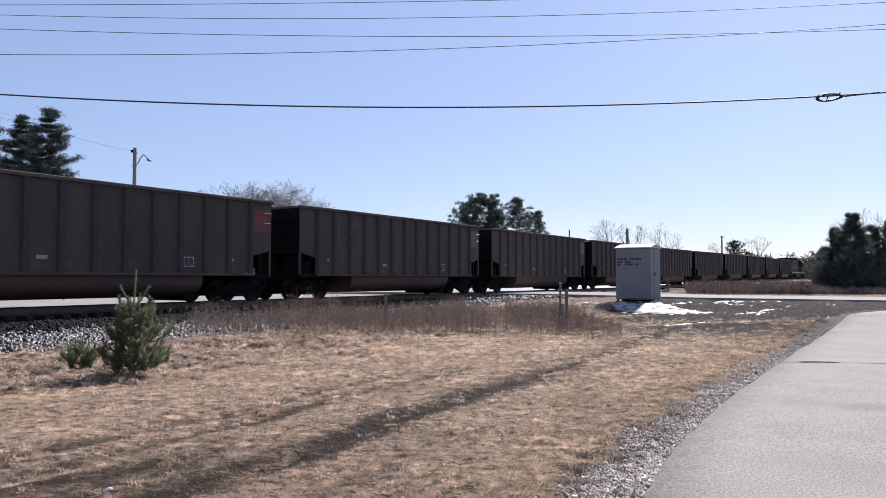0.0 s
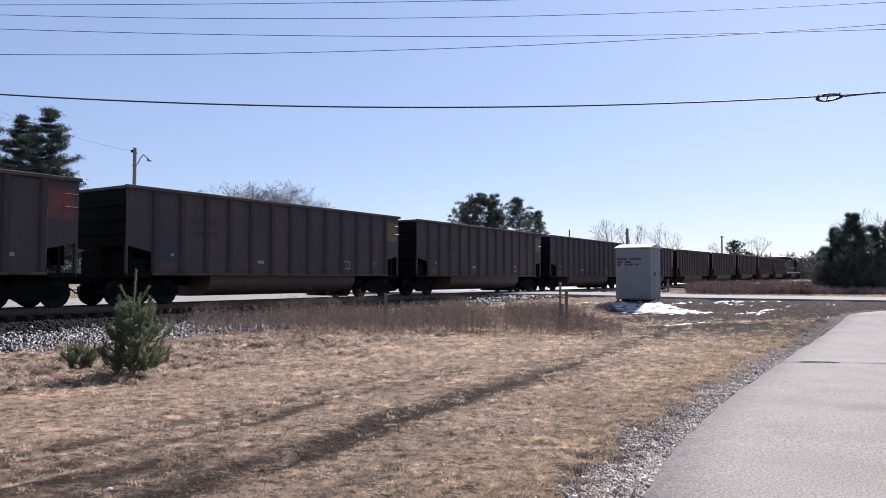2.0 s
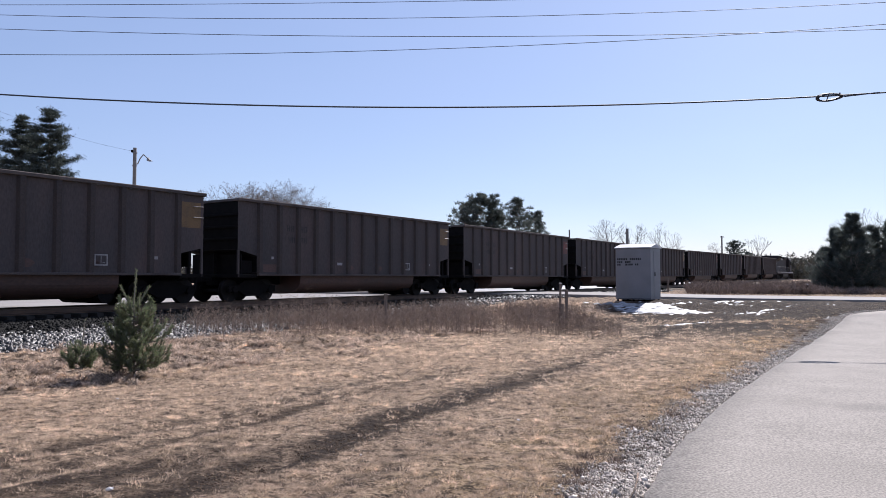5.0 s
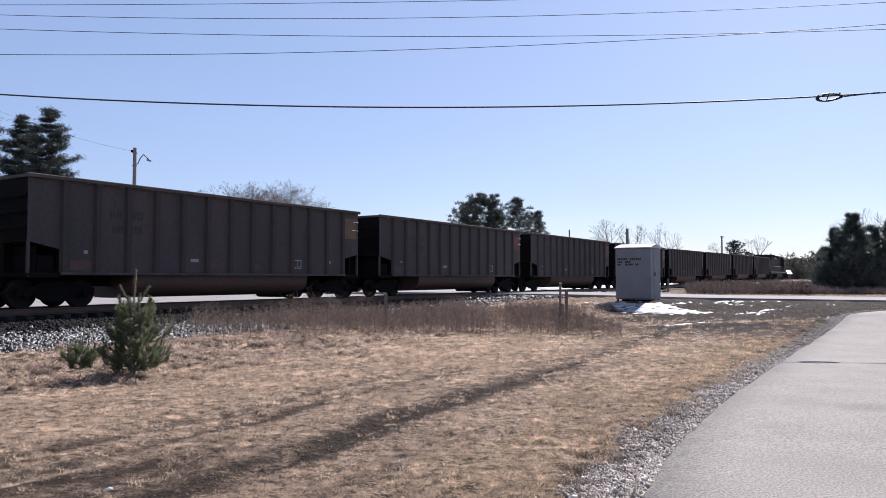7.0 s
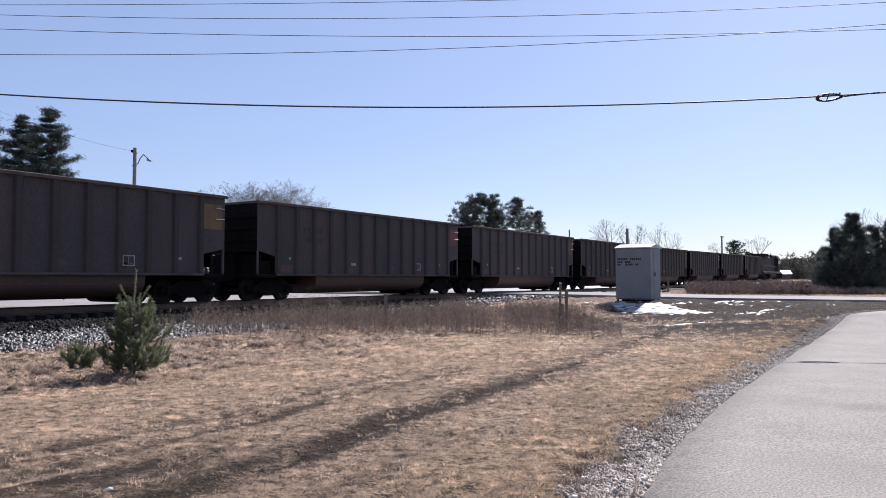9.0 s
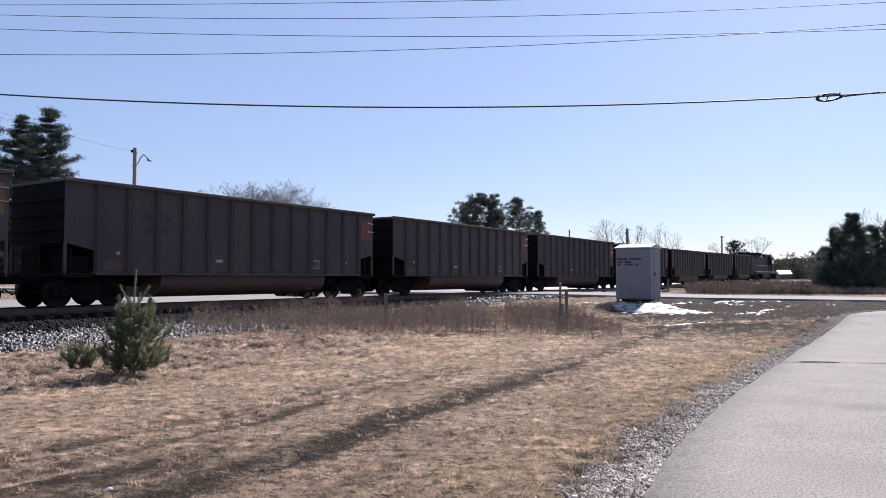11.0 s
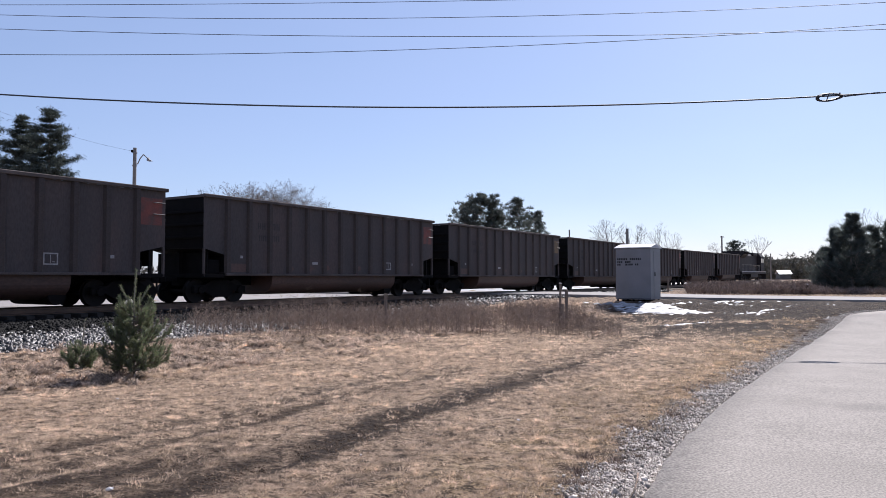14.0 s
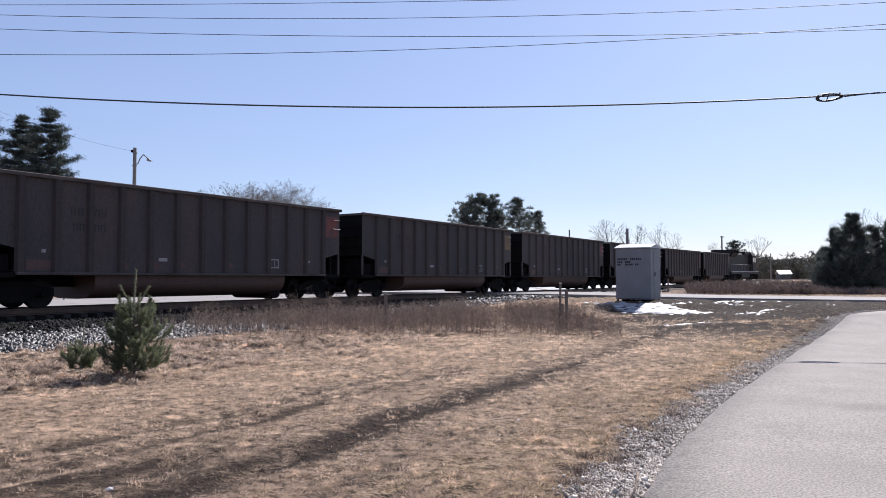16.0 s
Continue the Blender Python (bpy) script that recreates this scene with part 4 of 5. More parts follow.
def line_pole(x, y, top, arms, lo, hi):
    """A pole that carries the lines, past the edge of the view."""
    z = ground_z(x, y)
    root = empty("utility_pole", pose(x, y, z - 0.2))
    part("mast", tube(bmesh.new(), (0, 0, 0), (0, 0, top - z + 0.2), 0.17, 0.12, 12), M_POLE, root)
    for h in arms:
        part("crossarm", boxed(-0.06, 0.06, lo, hi, h - z + 0.2, h - z + 0.34, bevel=0.01), M_POLE, root)
    tagged(root, "tall weathered wooden pole that carries the lines", "utility pole")


for x in (-32, 32):
    line_pole(x, 40.2, 18.0, (13.5, 16.5), -1.0, 1.1)
for x in (-30, 30):
    line_pole(x, 20.1, LOW[0][2] + 0.25 if x < 0 else LOW[-1][2] + 0.25, (), 0, 0)


# ---------------------------------------------------------------- shed far behind
def shed():
    dist = 205
    x = (1386 - 784) / 1298.5 * dist
    root = empty("shed", pose(x, dist, ground_z(x, dist) - 0.1, 0, 0, -8))
    part("wall", boxed(-1.5, 1.5, -1.8, 1.8, 0, 1.7), M_SHED, root)
    bm = bmesh.new()
    prism_x(bm, [(-2.1, 1.65), (0, 2.6), (2.1, 1.65), (2.1, 1.55), (0, 2.5), (-2.1, 1.55)], -1.7, 1.7)
    part("roof", bm, M_SHEDROOF, root, "bright metal roof")
    tagged(root, "low grey shed with a bright metal roof", "shed")


shed()


# ---------------------------------------------------------------- trees
def blades(base, tip, width, bend=None, flat=0.0):
    """Thin tapered slips from base to tip (N x 3 each); with bend, each slip droops in two steps."""
    n = len(base)
    ax = tip - base
    rnd = RNG.normal(size=(n, 3)) * (1 - flat) + np.array([[0, 0, flat * 2.5]])
    w = np.cross(ax, rnd)
    w /= np.linalg.norm(w, axis=1, keepdims=True) + 1e-9
    w *= np.asarray(width).reshape(-1, 1) * 0.5
    if bend is None:
        v = np.stack([base - w, base + w, tip], 1).reshape(-1, 3)
        f = np.arange(3 * n).reshape(-1, 3)
        return v, f
    mid = base + ax * 0.55 + np.stack([np.zeros(n), np.zeros(n), bend], 1)
    v = np.stack([base - w, base + w, mid + w * 0.7, mid - w * 0.7, tip], 1).reshape(-1, 3)
    k = np.arange(n)[:, None] * 5
    f = np.concatenate([k + np.array([[0, 1, 2]]), k + np.array([[0, 2, 3]]), k + np.array([[3, 2, 4]])])
    return v, f


def sticks(segs, n=4):
    """Tapered twigs from a list of (a, b, r0, r1), in one mesh's verts and faces."""
    a = np.array([s[0] for s in segs], float)
    b = np.array([s[1] for s in segs], float)
    r0 = np.array([s[2] for s in segs])[:, None, None]
    r1 = np.array([s[3] for s in segs])[:, None, None]
    ax = b - a
    ax /= np.linalg.norm(ax, axis=1, keepdims=True) + 1e-9
    ref = np.where(np.abs(ax[:, 2:3]) > 0.9, np.array([[1.0, 0, 0]]), np.array([[0, 0, 1.0]]))
    p = np.cross(ax, ref)
    p /= np.linalg.norm(p, axis=1, keepdims=True)
    q = np.cross(ax, p)
    t = np.linspace(0, 2 * math.pi, n, endpoint=False)
    ring = p[:, None, :] * np.cos(t)[None, :, None] + q[:, None, :] * np.sin(t)[None, :, None]
    v = np.concatenate([a[:, None, :] + ring * r0, b[:, None, :] + ring * r1], 1).reshape(-1, 3)
    k = np.arange(len(segs))[:, None] * 2 * n
    fs = []
    for i in range(n):
        j = (i + 1) % n
        fs.append(k + np.array([[i, j, n + j, n + i]]))
    return v, np.concatenate(fs)


def tree_thing(name, x, y, wood, leaf, wood_mat, leaf_mat, label, category="tree", sink=0.15, z=None):
    root = empty(name, pose(x, y, (ground_z(x, y) if z is None else z) - sink))
    o = new("trunk", raw("trunk", *wood, wood_mat, True))
    o.parent = root
    if leaf is not None:
        c = new("crown", raw("crown", *leaf, leaf_mat))
        c.parent = root
    tagged(root, label, category)
    return root


def spruce(px_x, top_y, dist, radius, seed, label, dense=1.0):
    """Layered boughs that sag and turn up at their tips, with hanging branchlets along them."""
    rnd = np.random.default_rng(seed)
    x = (px_x - 784) / 1298.5 * dist
    h = EYE + slope(top_y) * dist - ground_z(x, dist) + 0.15
    segs = [((0, 0, 0), (0, 0, h * 0.5), h * 0.016, h * 0.010), ((0, 0, h * 0.5), (0, 0, h), h * 0.010, 0.02)]
    B, T, W = [], [], []
    z = h * 0.16
    while z < h * 0.99:
        k = 1 - z / h
        for i in range(5):
            a = rnd.uniform(0, 2 * math.pi)
            ln = (radius * 0.98 * k ** 0.82 + 0.15) * rnd.uniform(0.5, 1.12)
            droop = -0.10 - 0.45 * k * rnd.uniform(0.6, 1.3)
            d = np.array([math.cos(a), math.sin(a), 0])
            prev = o = np.array([0, 0, z])
            m = 7
            for j in range(1, m + 1):
                f = j / m
                p = o + d * ln * f + np.array([0, 0, ln * (droop * f + 0.42 * f ** 3)])
                segs.append((tuple(prev), tuple(p), 0.03 * (1.1 - f) + 0.006, 0.03 * (1.0 - f) + 0.006))
                n = int((16 + ln * 13) * dense)
                q = prev + (p - prev) * rnd.random((n, 1)) + rnd.normal(size=(n, 3)) * np.array([0.16, 0.16, 0.05]) * (0.4 + f)
                s = rnd.normal(size=(n, 3)) * 0.45 + d * 0.45 + np.array([0, 0, -0.75 + 0.9 * (1 - k) ** 3])
                s /= np.linalg.norm(s, axis=1, keepdims=True)
                B.append(q), T.append(q + s * rnd.uniform(0.16, 0.42, (n, 1)) * (0.6 + 0.6 * k)), W.append(rnd.uniform(0.035, 0.07, n))
                prev = p
        z += h * 0.028 * rnd.uniform(0.8, 1.2)
    return tree_thing("spruce_tree", x, dist, sticks(segs), blades(np.concatenate(B), np.concatenate(T), np.concatenate(W)), M_BARK, M_SPRUCE, label)


def pine(px_x, top_y, dist, radius, seed, label, tufts=1.0, low=0.25, mat_=None, shape=0.6, name="pine_tree"):
    rnd = np.random.default_rng(seed)
    x = (px_x - 784) / 1298.5 * dist
    h = EYE + slope(top_y) * dist - ground_z(x, dist) + 0.15
    segs = []
    prev = np.zeros(3)
    bend = rnd.normal(size=2) * 0.02 * h
    trunk = []
    for i in range(1, 9):
        f = i / 8
        p = np.array([bend[0] * math.sin(f * 3), bend[1] * math.sin(f * 2.5), h * f * 0.97])
        segs.append((tuple(prev), tuple(p), h * 0.018 * (1.12 - f), h * 0.018 * (1.0 - f * 0.98) + 0.01))
        trunk.append(p)
        prev = p
    B, T, W = [], [], []
    z = low
    while z < 0.97:
        k = (1 - z) / (1 - low)
        prof = (4 * k * (1 - 0.62 * k)) if shape > 0.5 else 1.15 * k ** 1.05
        for i in range(4):
            a = rnd.uniform(0, 2 * math.pi)
            ln = radius * min(prof, 1.0) * rnd.uniform(0.55, 1.2) + 0.15
            d = np.array([math.cos(a), math.sin(a), 0])
            o = np.array([0, 0, z * h])
            rise = rnd.uniform(0.15, 0.65)
            prev = o
            m = 4
            for j in range(1, m + 1):
                f = j / m
                p = o + d * ln * f + np.array([0, 0, ln * rise * f * f]) + rnd.normal(size=3) * 0.03 * ln
                segs.append((tuple(prev), tuple(p), 0.04 * (1.15 - f) * h / 10 + 0.008, 0.04 * (1.0 - f) * h / 10 + 0.008))
                if f > 0.3:
                    for _ in range(int(rnd.integers(2, 5) * tufts)):
                        c = prev + (p - prev) * rnd.random() + rnd.normal(size=3) * np.array([1, 1, 0.7]) * ln * 0.12
                        segs.append((tuple(p), tuple(c), 0.012, 0.006))
                        n = 40
                        s = rnd.normal(size=(n, 3)) * 0.5 + d * 0.5
                        s[:, 2] += 0.75
                        s /= np.linalg.norm(s, axis=1, keepdims=True)
                        L = rnd.uniform(0.2, 0.48, n) * (0.5 + h / 18)
                        q = c + rnd.normal(size=(n, 3)) * np.array([0.10, 0.10, 0.06]) * (0.5 + h / 18)
                        B.append(q), T.append(q + s * L[:, None]), W.append(rnd.uniform(0.022, 0.042, n) * (0.5 + h / 18))
                prev = p
        z += 0.042 * rnd.uniform(0.7, 1.3)
    return tree_thing(name, x, dist, sticks(segs), blades(np.concatenate(B), np.concatenate(T), np.concatenate(W)), M_BARK, mat_ or M_PINE, label)


def bare_tree(px_x, top_y, dist, spread, seed, label, depth=7, name="bare_tree", fork=0.2, upright=0.5, thin=1.0, twigs=0):
    rnd = random.Random(seed)
    x = (px_x - 784) / 1298.5 * dist
    h = EYE + slope(top_y) * dist - ground_z(x, dist) + 0.15
    segs = []

    def grow(p, d, ln, r, k):
        if k == 0:
            for _ in range(twigs):                   # fine twigs at the ends
                s = (d + Vector((rnd.gauss(0, 0.5), rnd.gauss(0, 0.5), rnd.gauss(0.1, 0.35)))).normalized()
                segs.append((tuple(p), tuple(p + s * ln * rnd.uniform(0.5, 1.0)), r * 0.6, r * 0.3))
            return
        if len(segs) > 10000:
            return
        q = p
        for _ in range(2):
            d = (d + Vector((rnd.gauss(0, 0.13), rnd.gauss(0, 0.13), rnd.gauss(0, 0.08) + 0.03))).normalized()
            n = q + d * ln * 0.5
            segs.append((tuple(q), tuple(n), r, r * 0.84))
            q, r = n, r * 0.84
            if k < depth - 1 and rnd.random() < 0.5:
                s = (d + Vector((rnd.gauss(0, spread), rnd.gauss(0, spread), rnd.gauss(0, spread * 0.6)))).normalized()
                grow(q, s, ln * 0.6, r * 0.55, k - 2 if k > 2 else 0)
        for _ in range(rnd.choice((2, 2, 3))):
            s = (d + Vector((rnd.gauss(0, spread), rnd.gauss(0, spread), rnd.gauss(0.1 * upright, spread * 0.5)))).normalized()
            grow(q, s, ln * rnd.uniform(0.68, 0.88), r * rnd.uniform(0.6, 0.75), k - 1)

    grow(Vector((0, 0, 0)), Vector((0, 0, 1)), h * fork, h * 0.022 * thin, depth)
    top = max(s[1][2] for s in segs)
    f = h / top
    segs = [(tuple(Vector(a) * f), tuple(Vector(b) * f), max(r0 * f, dist * 0.00010), max(r1 * f, dist * 0.00007)) for a, b, r0, r1 in segs]
    return tree_thing(name, x, dist, sticks(segs, 3), None, M_BARE, None, label)


spruce(83, 186, 58, 5.4, 11, "tall dark green spruce with drooping boughs", 2.0)
spruce(32, 201, 60, 4.6, 12, "dark green spruce beside a taller one", 2.0)
spruce(57, 224, 61, 4.2, 14, "dark green spruce between two taller ones", 1.6)
spruce(-28, 190, 62, 5.4, 13, "dark green spruce at the end of a row")
pine(858, 343, 88, 2.9, 21, "broad dark green white pine", 1.7, 0.2)
pine(826, 360, 90, 2.0, 22, "dark green pine with dense boughs", 1.3, 0.2)
pine(880, 374, 89, 1.7, 27, "dark green pine beside a broader one", 1.2, 0.2)
pine(918, 350, 86, 1.9, 23, "slender green pine with open boughs", 0.75, 0.2)
pine(946, 372, 90, 1.5, 24, "small green pine with open boughs", 0.8, 0.2)
bare_tree(444, 318, 72, 0.6, 31, "leafless spreading tree behind the train", 9, fork=0.16, thin=0.7, twigs=1)
bare_tree(470, 309, 74, 0.6, 30, "leafless spreading tree with a round crown", 9, fork=0.16, thin=0.7, twigs=1)
bare_tree(408, 328, 78, 0.6, 32, "leafless tree with fine twigs", 8, fork=0.16, thin=0.7, twigs=1)
bare_tree(380, 337, 80, 0.6, 29, "leafless low tree with thin twigs", 8, fork=0.16, thin=0.7, twigs=1)
bare_tree(496, 324, 74, 0.6, 33, "leafless low tree with fine twigs", 8, fork=0.16, thin=0.7, twigs=1)
bare_tree(514, 338, 76, 0.6, 28, "leafless low tree beside a larger one", 8, fork=0.16, thin=0.7, twigs=1)
bare_tree(1088, 388, 120, 0.38, 34, "leafless pale tree far off", 7)
bare_tree(1130, 395, 122, 0.3, 35, "leafless slim pale tree", 6)
bare_tree(1168, 389, 118, 0.38, 36, "leafless pale tree with upswept twigs", 7)
bare_tree(1200, 408, 118, 0.32, 37, "leafless slim tree far off", 6)
bare_tree(1338, 416, 135, 0.2, 38, "leafless slim tree behind the train", 6)
bare_tree(1268, 428, 135, 0.5, 39, "leafless shrubby tree far off", 6)
pine(1300, 426, 125, 1.9, 25, "small dark pine behind the train", 0.9, 0.3)
pine(1325, 446, 150, 1.6, 26, "small dark pine in the distance", 0.9, 0.2)
# the clump at the bend of the road
pine(1510, 378, 52, 2.0, 41, "dense dark young pine", 1.0, 0.06, shape=0.4)
pine(1480, 406, 54, 1.8, 42, "dense dark young pine in a clump", 1.0, 0.05, shape=0.4)
pine(1545, 398, 53, 1.6, 43, "thin dark pine beside another", 0.5, 0.05, shape=0.4)
pine(1458, 440, 56, 1.0, 44, "small dark pine at a clump's edge", 1.0, 0.04, shape=0.4)
pine(1578, 388, 52, 1.7, 45, "thin dark pine in a clump", 0.5, 0.05, shape=0.4)
bare_tree(1540, 366, 62, 0.3, 46, "leafless slim tree behind pines", 7)
bare_tree(1560, 372, 60, 0.3, 47, "leafless slim tree behind pines", 7)
bare_tree(1522, 376, 64, 0.3, 48, "leafless slim tree behind dark pines", 6)


def far_woods():
    """The low woods along the horizon, behind the end of the train."""
    rnd = np.random.default_rng(5)
    B, T, W = [], [], []
    for i in range(420):
        a = rnd.uniform(-0.9, 0.62) if i > 160 else rnd.uniform(0.42, 0.62)
        dist = rnd.uniform(230, 300)
        h = rnd.uniform(5.0, 8.5) * (1.15 if a > 0.4 else 0.8)
        c = np.array([a * dist, dist, 0.8])
        n = 130
        r = rnd.uniform(1.6, 3.2)
        p = rnd.normal(size=(n, 3))
        p /= np.linalg.norm(p, axis=1, keepdims=True)
        p *= np.array([r, r, h * 0.5]) * rnd.uniform(0.6, 1.0, (n, 1))
        p += c + np.array([0, 0, h * 0.48])
        s = rnd.normal(size=(n, 3))
        s[:, 2] += 0.8
        s /= np.linalg.norm(s, axis=1, keepdims=True)
        B.append(p), T.append(p + s * rnd.uniform(0.6, 1.5, (n, 1))), W.append(rnd.uniform(0.3, 0.7, n))
    v, f = blades(np.concatenate(B), np.concatenate(T), np.concatenate(W))
    tagged(new("far_woods", raw("far_woods", v, f, M_FAR)), "low dark woods on the horizon", "woods", kind="stuff")


far_woods()


# ---------------------------------------------------------------- the sapling on the lawn
def sapling(x, y, h, radius, seed, label, whorls, leaders):
    """A young pine: whorls of boughs that turn up at their ends, each with bottle-brush shoots, and bare-stemmed leaders."""
    rnd = np.random.default_rng(seed)
    segs, B, T, W = [], [], [], []

    def brush_shoot(a, b, n, ln, r=0.006, first=0.0):
        a, b = np.array(a, float), np.array(b, float)
        segs.append((tuple(a), tuple(b), r, r * 0.6))
        ax = (b - a) / np.linalg.norm(b - a)
        f = first + (1 - first) * rnd.random((n, 1))
        p = a + (b - a) * f
        s = rnd.normal(size=(n, 3))
        s -= (s @ ax)[:, None] * ax
        s /= np.linalg.norm(s, axis=1, keepdims=True) + 1e-9
        s = s * 0.62 + ax * rnd.uniform(0.45, 1.0, (n, 1))
        s /= np.linalg.norm(s, axis=1, keepdims=True)
        B.append(p), T.append(p + s * rnd.uniform(0.6, 1.1, (n, 1)) * ln), W.append(np.full(n, 0.0068))

    top = np.array([-0.02, 0.0, h * 0.66])
    segs.append(((0, 0, 0), tuple(top * 0.5), 0.024, 0.018))
    segs.append((tuple(top * 0.5), tuple(top), 0.018, 0.012))
    for zf, rf, count in whorls:
        turn = rnd.uniform(0, 6.28)
        for k in range(count):
            a = turn + 6.283 * k / count + rnd.normal() * 0.3
            reach = radius * rf * rnd.uniform(0.62, 1.18)
            d = np.array([math.cos(a), math.sin(a), 0])
            o = np.array([0, 0, h * zf + rnd.normal() * 0.025])
            m = o + d * reach * 0.55 + np.array([0, 0, reach * 0.12])
            q = o + d * reach * 0.92 + np.array([0, 0, reach * rnd.uniform(0.7, 1.2) * (0.08 + 1.1 * zf)])
            e = q + d * reach * 0.08 + np.array([0, 0, rnd.uniform(0.07, 0.16)])
            segs.append((tuple(o), tuple(m), 0.010, 0.008))
            brush_shoot(m, q, 110, 0.085)
            brush_shoot(q, e, 95, 0.07)
            side_ = np.cross(d, (0, 0, 1))
            for _ in range(rnd.integers(4, 8)):
                g = rnd.uniform(0.25, 0.95)
                b0 = o + (m - o) * g / 0.55 if g < 0.55 else m + (q - m) * (g - 0.55) / 0.45
                b1 = b0 + d * 0.05 + side_ * rnd.normal() * 0.075 + np.array([0, 0, rnd.uniform(0.06, 0.18)])
                brush_shoot(b0, b1, 80, 0.068)
    for dx, z0, dx1, z1, n in leaders:
        brush_shoot((dx, rnd.uniform(-0.03, 0.03), z0), (dx1, rnd.uniform(-0.05, 0.05), z1), int(n * 1.4), 0.058, 0.011, 0.15)
    return tree_thing("pine_sapling", x, y, sticks(segs, 5), blades(np.concatenate(B), np.concatenate(T), np.concatenate(W)), M_BARK, M_YOUNG, label, "sapling", 0.03, ground_z(x, y))


sapling(-5.02, 12.0, 1.72, 0.55, 51, "young green pine with upright bare-tipped shoots",
        ((0.05, 0.72, 6), (0.10, 0.98, 8), (0.16, 1.0, 9), (0.22, 1.0, 9), (0.29, 0.92, 8), (0.36, 0.82, 8), (0.43, 0.72, 7), (0.50, 0.62, 7), (0.56, 0.48, 6)),
        [(-0.02, 1.10, -0.01, 1.76, 210), (-0.04, 1.08, -0.24, 1.50, 150), (0.0, 1.10, 0.21, 1.50, 120), (0.0, 1.05, 0.10, 1.38, 110), (-0.05, 1.0, -0.12, 1.32, 110), (0.05, 0.9, 0.30, 1.2, 110), (-0.1, 0.9, -0.30, 1.14, 110)])
sapling(-6.02, 12.3, 0.72, 0.27, 52, "low young pine in dry grass beside a taller one", ((0.16, 0.8, 4), (0.28, 1.0, 5), (0.42, 0.8, 4)), [(0.0, 0.42, 0.03, 0.95, 40), (0.0, 0.42, -0.1, 0.6, 50)])


# ---------------------------------------------------------------- stones, grass and weeds
GX, GY = np.arange(-20, 30.01, 0.2), np.arange(3, 44.01, 0.2)
GZ = np.array([[rough_ground(x, y)[0] for x in GX] for y in GY])
GSIDE = np.array([[path_side(x, y) if x > -4 else 9.0 for x in GX[::3]] for y in GY[::3]])


def look_up(grid, xs, ys, x, y):
    i = np.clip((x - xs[0]) / (xs[1] - xs[0]), 0, len(xs) - 1.001)
    j = np.clip((y - ys[0]) / (ys[1] - ys[0]), 0, len(ys) - 1.001)
    a, b = i.astype(int), j.astype(int)
    fx, fy = i - a, j - b
    return (grid[b, a] * (1 - fx) + grid[b, a + 1] * fx) * (1 - fy) + (grid[b + 1, a] * (1 - fx) + grid[b + 1, a + 1] * fx) * fy


def z_at(x, y):
    return look_up(GZ, GX, GY, x, y)


def side_at(x, y):
    return look_up(GSIDE, GX[::3], GY[::3], x, y)


def sd_of(x, y):
    return x * US + y * UC, -x * UC + y * US


def patchy(x, y, f, seed=0):
    return np.array([noise.noise((a * f, b * f, seed)) for a, b in zip(x, y)])


def stones(name, x, y, z, size, material, label):
    """Angular stones: squashed, turned and uneven eight-cornered lumps."""
    n = len(x)
    cube = np.array([(-1, -1, -1), (1, -1, -1), (1, 1, -1), (-1, 1, -1), (-1, -1, 1), (1, -1, 1), (1, 1, 1), (-1, 1, 1)], float) * 0.5
    quad = np.array([(0, 3, 2, 1), (4, 5, 6, 7), (0, 1, 5, 4), (1, 2, 6, 5), (2, 3, 7, 6), (3, 0, 4, 7)])
    v = cube[None] * (1 + RNG.uniform(-0.45, 0.3, (n, 8, 3)))
    v[:, 4:, :2] *= RNG.uniform(0.45, 0.9, (n, 1, 1))
    v *= size[:, None, None] * RNG.uniform(0.4, 1.5, (n, 1, 3))
    a, b = RNG.uniform(0, 6.28, n), RNG.normal(0, 0.8, n)
    ca, sa, cb, sb = np.cos(a), np.sin(a), np.cos(b), np.sin(b)
    rot = np.stack([np.stack([ca, -sa * cb, sa * sb], 1), np.stack([sa, ca * cb, -ca * sb], 1), np.stack([0 * a, sb, cb], 1)], 1)
    v = np.einsum("nij,nkj->nki", rot, v) + np.stack([x, y, z], 1)[:, None, :]
    f = (np.arange(n)[:, None, None] * 8 + quad[None]).reshape(-1, 4)
    tagged(new(name, raw(name, v.reshape(-1, 3), f, material)), label, "stones", kind="stuff")


